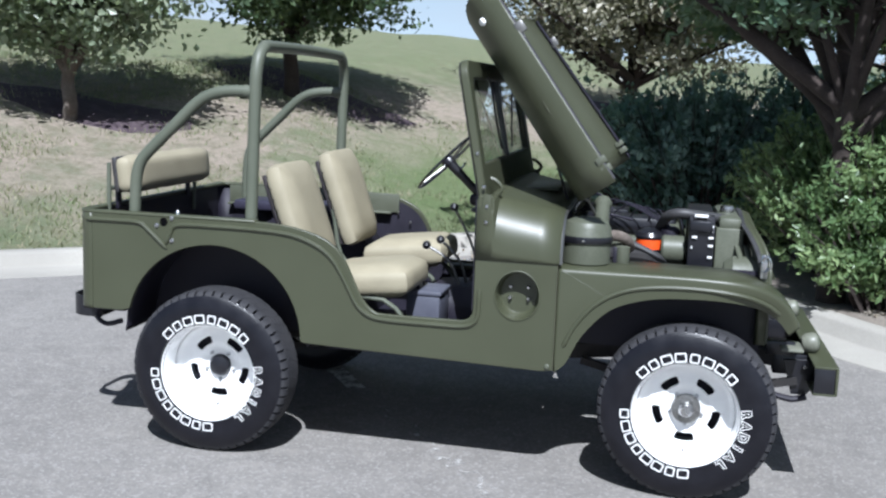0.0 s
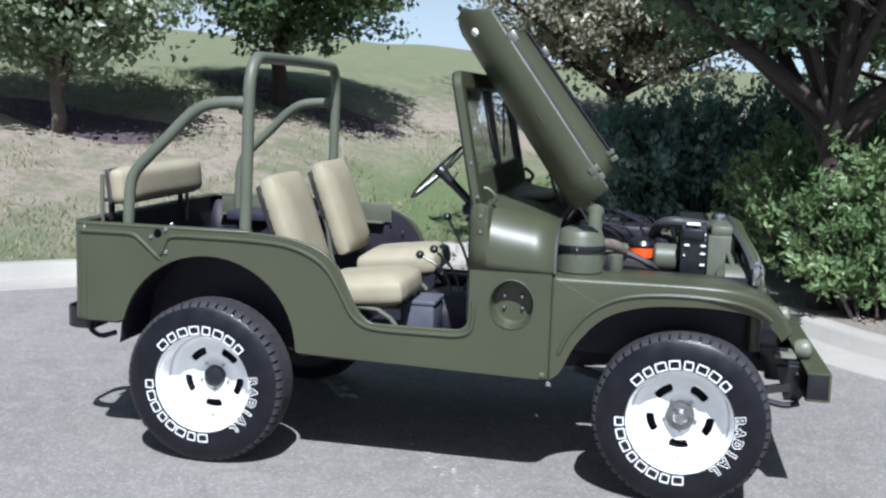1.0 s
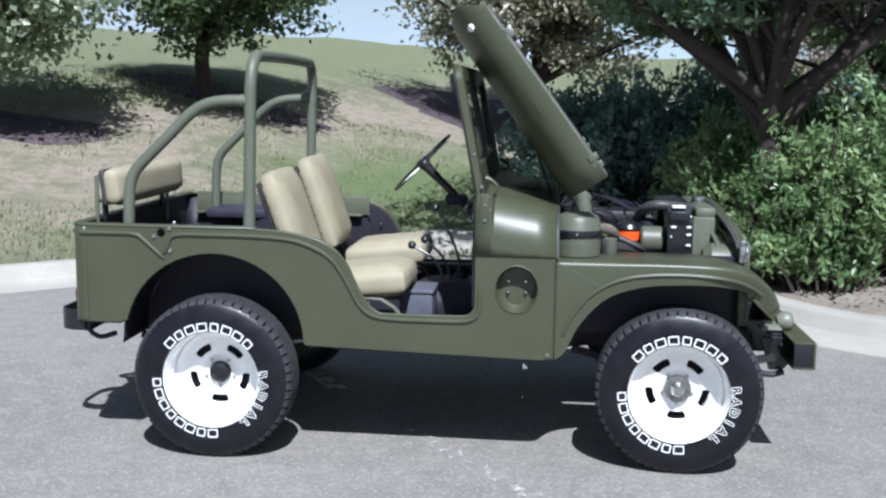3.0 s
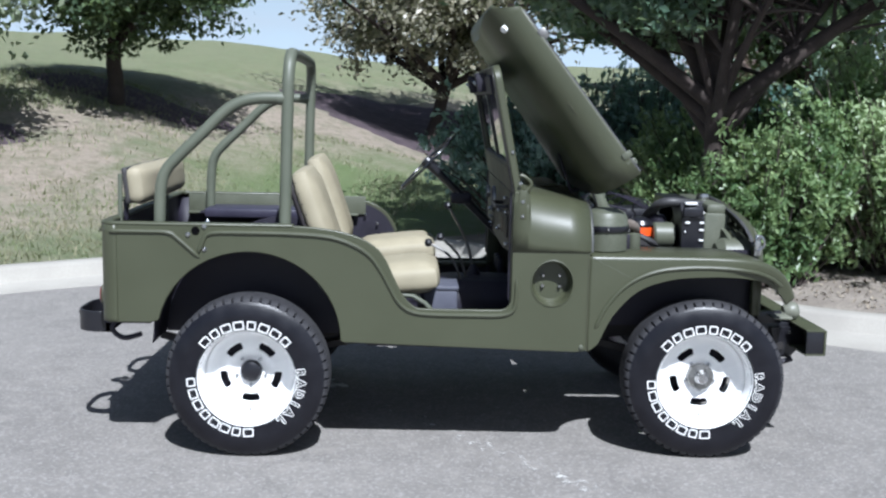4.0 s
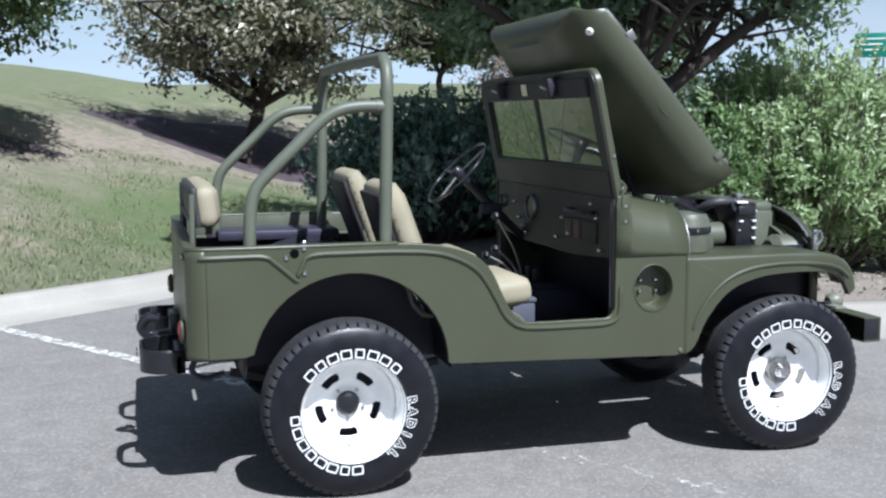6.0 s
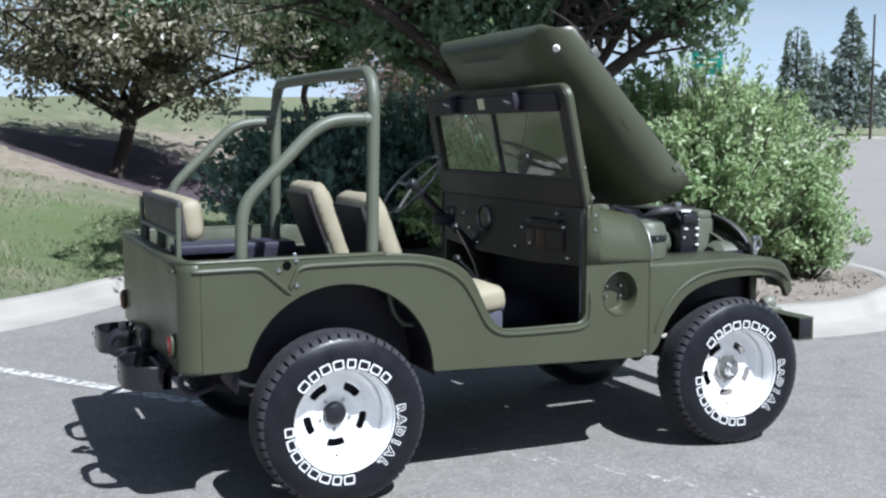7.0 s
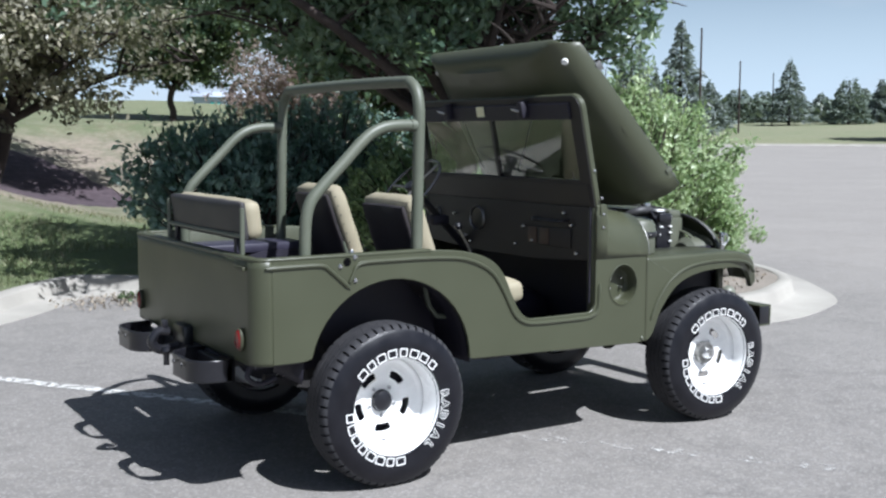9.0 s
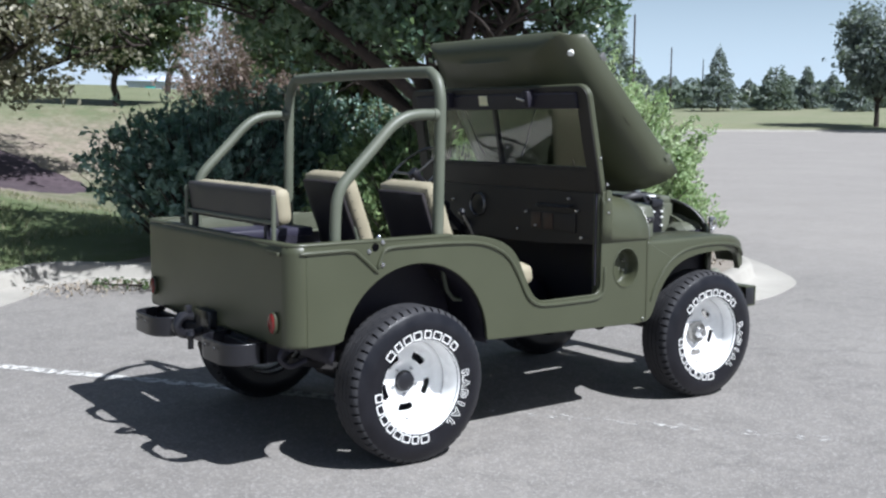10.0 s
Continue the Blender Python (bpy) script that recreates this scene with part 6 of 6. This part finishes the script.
for s in (-1, 1):
    part("frame_horn", Geo().add(box((2.52, s * 0.37, 0.52), (0.20, 0.07, 0.09), 0.006)).add(box((2.44, s * 0.45, 0.60), (0.12, 0.03, 0.06), 0.004)), BLACK_GLOSS, fbum)
    part("bumper_gusset", plate([[(2.46, 0.545), (2.62, 0.555), (2.62, 0.47), (2.56, 0.40), (2.50, 0.40)]], 0.02, shift(0, s * 0.43 - 0.01, 0, XZ)), BLACK_GLOSS, fbum)
    part("shackle_bolt", bolt_geo((2.545, s * 0.445 if s > 0 else -0.455, 0.525), 0.010, 0.01), CHROME, fbum)
    part("tow_hook", tube(curve([(2.42, s * 0.47, 0.40), (2.50, s * 0.47, 0.385), (2.56, s * 0.47, 0.40)], 4), 0.014, 8), BLACK, fbum)
    # rear bumperette: a flat strap bent to a loop
    strap = [(-0.65, -0.18)] + arc(-0.72, -0.07, 0.11, 0.11, 270, 180, 10) + arc(-0.72, 0.07, 0.11, 0.11, 180, 90, 10) + [(-0.65, 0.18)]
    rows = [[(x, s * 0.40 + y, z) for z in (0.508, 0.513, 0.555, 0.598, 0.603)] for x, y in strap]
    bb = part("rear_bumperette", loft(rows), BLACK_GLOSS, car, "black steel strap bumperette", solid=0.012)
    for y in (-0.05, 0.05):
        part("bolt", bolt_geo((-0.838, s * 0.40 + y, 0.575), 0.009, 0.006, "x"), BLACK_GLOSS, bb)
    tl = part("tail_lamp", lathe([(0.034, 0.0), (0.037, 0.006), (0.037, 0.014), (0.033, 0.018)], 22, shift(-0.652, s * 0.665, 0.70) @ pose(0, 0, 0, 0, -90) @ Matrix.Diagonal((1.35, 0.85, 1, 1))), OLIVE_DARK, car, "oval red tail lamp")
    part("lens", lathe([(0.033, 0.0175), (0.026, 0.025), (0.0001, 0.028)], 22, shift(-0.652, s * 0.665, 0.70) @ pose(0, 0, 0, 0, -90) @ Matrix.Diagonal((1.35, 0.85, 1, 1))), RED_LENS, tl, "red lens")
    part("step_loop", tube(curve([(-0.60, s * 0.66, 0.60), (-0.63, s * 0.66, 0.54), (-0.58, s * 0.66, 0.50), (-0.50, s * 0.66, 0.52)], 5), 0.012, 8), BLACK, car)
hook = part("pintle_hook", Geo().add(box((-0.67, 0, 0.60), (0.05, 0.16, 0.14), 0.01)).add(tube(curve([(-0.68, 0, 0.57), (-0.78, 0, 0.56), (-0.82, 0, 0.60), (-0.79, 0, 0.645), (-0.74, 0, 0.64)], 5), 0.022, 10)), BLACK_GLOSS, car, "black pintle hook")
part("latch", box((-0.76, 0.0, 0.675), (0.03, 0.03, 0.045), 0.006), BLACK_GLOSS, hook)
part("hitch_ball", lathe([(0.0001, 0.05), (0.02, 0.045), (0.026, 0.025), (0.014, 0.005), (0.014, -0.04)], 14, shift(-0.76, -0.02, 0.53)), BLACK_GLOSS, hook)
part("rear_crossbar", box((-0.675, 0, 0.545), (0.03, 1.16, 0.08), 0.006), BLACK_GLOSS, car)

# --- wheels ---
rm_ = pose(0, 0, 0, 90)
wheel = part("wheel", lathe([(0.0001, -0.078), (0.145, -0.078), (0.15, -0.086), (0.15, -0.14), (0.0001, -0.14)], 32, rm_), BLACK, car, "black brake drum and wheel")
half = [(0.212, 0.088), (0.218, 0.101), (0.223, 0.1088), (0.262, 0.1105), (0.278, 0.1122), (0.300, 0.1095), (0.318, 0.1042), (0.331, 0.0992), (0.341, 0.0945), (0.345, 0.0915), (0.3465, 0.084), (0.3465, 0.060)]
prof = [(r, -y) for r, y in half] + [(0.3465, 0.0)] + half[::-1] + [(0.208, 0.0), (0.212, -0.088)]
part("tyre", lathe(prof, 72, rm_), RUBBER, wheel, "black all-terrain tyre with raised white lettering")


def tread_piece(section, a0, a1):
    """A block of the tread: its section in (across, radius), swept round the axle."""
    rows = [[(r * math.sin(a), y, r * math.cos(a)) for y, r in section] for a in np.radians(np.linspace(a0, a1, 3))]
    v, f = loft(rows, True)
    k = len(section)
    return v, f + [tuple(range(k))[::-1], tuple(range(2 * k, 3 * k))]


# a closed shoulder, notched between its blocks, and ribs with fine cuts
BLOCKS = 54
pitch = 360 / BLOCKS
shoulder_cut = [(-0.0945, 0.3405), (-0.0915, 0.3475), (-0.083, 0.3560), (-0.072, 0.3607), (-0.058, 0.3627), (-0.058, 0.344), (-0.090, 0.340)]
lug = mesh_of("tread_block", tread_piece(shoulder_cut, -pitch * 0.37, pitch * 0.37), TREAD)
rest = Geo()
for k in range(BLOCKS):
    a = pitch * k
    o = new("tread_block", lug)
    o.matrix_basis, o.parent = pose(0, 0, 0, 0, a), wheel
    rest.add(tread_piece([(-y, r) for y, r in shoulder_cut[::-1]], -pitch * 0.37, pitch * 0.37), pose(0, 0, 0, 0, a + pitch / 2))
    for i, (y0, y1) in enumerate(((-0.0575, -0.033), (-0.029, -0.002), (0.002, 0.029), (0.033, 0.0575))):
        rest.add(tread_piece([(y0, 0.346), (y0, 0.3632), (y1, 0.3634), (y1, 0.346)], -pitch * 0.485, pitch * 0.485), pose(0, 0, 0, 0, a + pitch * 0.25 * i))
part("tread", rest, TREAD, wheel)["kind"] = "stuff"
# rim: deep dished disc with five slots
ring_r = [0.044, 0.06, 0.075, 0.09, 0.101, 0.107, 0.112, 0.118, 0.124, 0.130, 0.135, 0.140, 0.156, 0.178, 0.192, 0.200]
ring_h = [-0.026, -0.026, -0.025, -0.020, -0.014, -0.012, -0.011, -0.0105, -0.0105, -0.0105, -0.011, -0.012, -0.013, -0.010, 0.0, 0.020]
N = 180
rv = [(r * math.cos(2 * math.pi * k / N), r * math.sin(2 * math.pi * k / N), h) for r, h in zip(ring_r, ring_h) for k in range(N)]
rf = []
for i in range(len(ring_r) - 1):
    for k in range(N):
        mid_r, mid_a = (ring_r[i] + ring_r[i + 1]) / 2, (k + 0.5) * 360 / N
        da = min(abs((mid_a - 270 - 72 * j + 180) % 360 - 180) for j in range(5))
        if 0.107 < mid_r < 0.140 and da < (18.2 if 0.112 < mid_r < 0.135 else 16):
            continue
        rf.append((i * N + k, i * N + (k + 1) % N, (i + 1) * N + (k + 1) % N, (i + 1) * N + k))
part("rim", Geo().add((rv, rf), rm_), RIM, wheel, "white steel rim with five slots", solid=0.006)
part("rim_barrel", lathe([(0.2005, -0.035), (0.2005, 0.018), (0.2005, 0.020), (0.203, 0.04), (0.206, 0.075), (0.212, 0.086), (0.2145, 0.097), (0.2185, 0.101), (0.2195, 0.095), (0.213, 0.083), (0.211, -0.08), (0.214, -0.095)], 64, rm_), RIM, wheel)
part("valve_stem", tube([(0, 0.015, -0.174), (0, -0.02, -0.174)], 0.004, 6), BLACK, wheel)


def ring_place(mid, step, i, n, r):
    return rm_ @ pose(0, 0, 0, 0, 0, mid - step * (i - (n - 1) / 2) - 90) @ shift(0, r, 0.1102)


# two names stand as open white blocks, one in three of them narrower
def block_outline(w, h, c):
    return [(-w + c, -h), (w - c, -h), (w, -h + c), (w, h - c), (w - c, h), (-w + c, h), (-w, h - c), (-w, -h + c)]


block_kinds = [mesh_of("raised_block", plate([block_outline(w, 0.0195, 0.004), block_outline(w - 0.0056, 0.0136, 0.002)], 0.0012, Matrix()), LETTER, 0) for w in (0.0235, 0.0195)]
for mid, step in ((91, 13.2), (228, 12.6)):
    for i in range(8):
        o = new("raised_block", block_kinds[i % 3 == 1])
        o.matrix_basis, o.parent = ring_place(mid, step, i, 8, 0.2425), wheel
for i, ch in enumerate("RADIAL"):
    cu = bpy.data.curves.new("letter", "FONT")
    cu.body, cu.size, cu.align_x, cu.align_y = ch, 0.050, "CENTER", "CENTER"
    cu.fill_mode, cu.bevel_depth, cu.bevel_resolution, cu.resolution_u, cu.offset = "NONE", 0.0018, 1, 3, 0.0032
    src = bpy.data.objects.new("letter", cu)
    me = bpy.data.meshes.new_from_object(src)
    g = [tuple(v.co) for v in me.vertices], [tuple(p.vertices) for p in me.polygons]
    bpy.data.objects.remove(src)
    bpy.data.meshes.remove(me)
    bpy.data.curves.remove(cu)
    part("raised_letter", g, LETTER, wheel, at=ring_place(-21, 11.6, i, 6, 0.240))
for k in range(5):
    a = radians(54 + 72 * k)
    part("lug_nut", lathe([(0.0001, 0.02), (0.007, 0.018), (0.010, 0.0)], 6, rm_ @ shift(0.068 * math.cos(a), 0.068 * math.sin(a), -0.025)), CHROME, wheel)

# the front wheels take a free-wheel hub, the rear ones a black cap
TRACK, FRONT_TRACK, SET_IN = 0.736, 0.69, 0.03
wheel.matrix_basis = pose(0, -TRACK, 0.362)
front = copy_thing(wheel, pose(2.06, -FRONT_TRACK, 0.362, 0, 0, -3))
rear_left = copy_thing(wheel, pose(0, TRACK, 0.362, 0, 0, 180))
front_left = copy_thing(wheel, pose(2.06, FRONT_TRACK, 0.362, 0, 0, 177))
for w in (wheel, rear_left):
    # the rear discs sit deeper in their rims
    for o in w.children:
        if o.name.split(".")[0] in ("rim", "lug_nut", "valve_stem"):
            o.matrix_basis = shift(0, SET_IN, 0) @ o.matrix_basis
    part("hub_cap", lathe([(0.0001, 0.012), (0.03, 0.011), (0.044, 0.004), (0.050, -0.01), (0.051, -0.03)], 24, shift(0, SET_IN, 0) @ rm_), BLACK_GLOSS, w, "black hub cap")
for w in (front, front_left):
    part("hub_flange", lathe([(0.030, 0.016), (0.056, 0.014), (0.060, 0.008), (0.060, -0.03)], 28, rm_), STEEL, w, "dull steel hub flange")
    part("locking_hub", lathe([(0.0001, 0.055), (0.020, 0.055), (0.024, 0.049), (0.026, 0.033), (0.030, 0.029), (0.033, 0.018), (0.034, -0.03)], 24, rm_), CHROME, w, "bright free-wheel hub")
    for k in range(6):
        a = radians(60 * k)
        part("hub_bolt", lathe([(0.0001, 0.012), (0.006, 0.011), (0.0065, 0)], 6, rm_ @ shift(0.046 * math.cos(a), 0.046 * math.sin(a), 0.013)), STEEL, w)
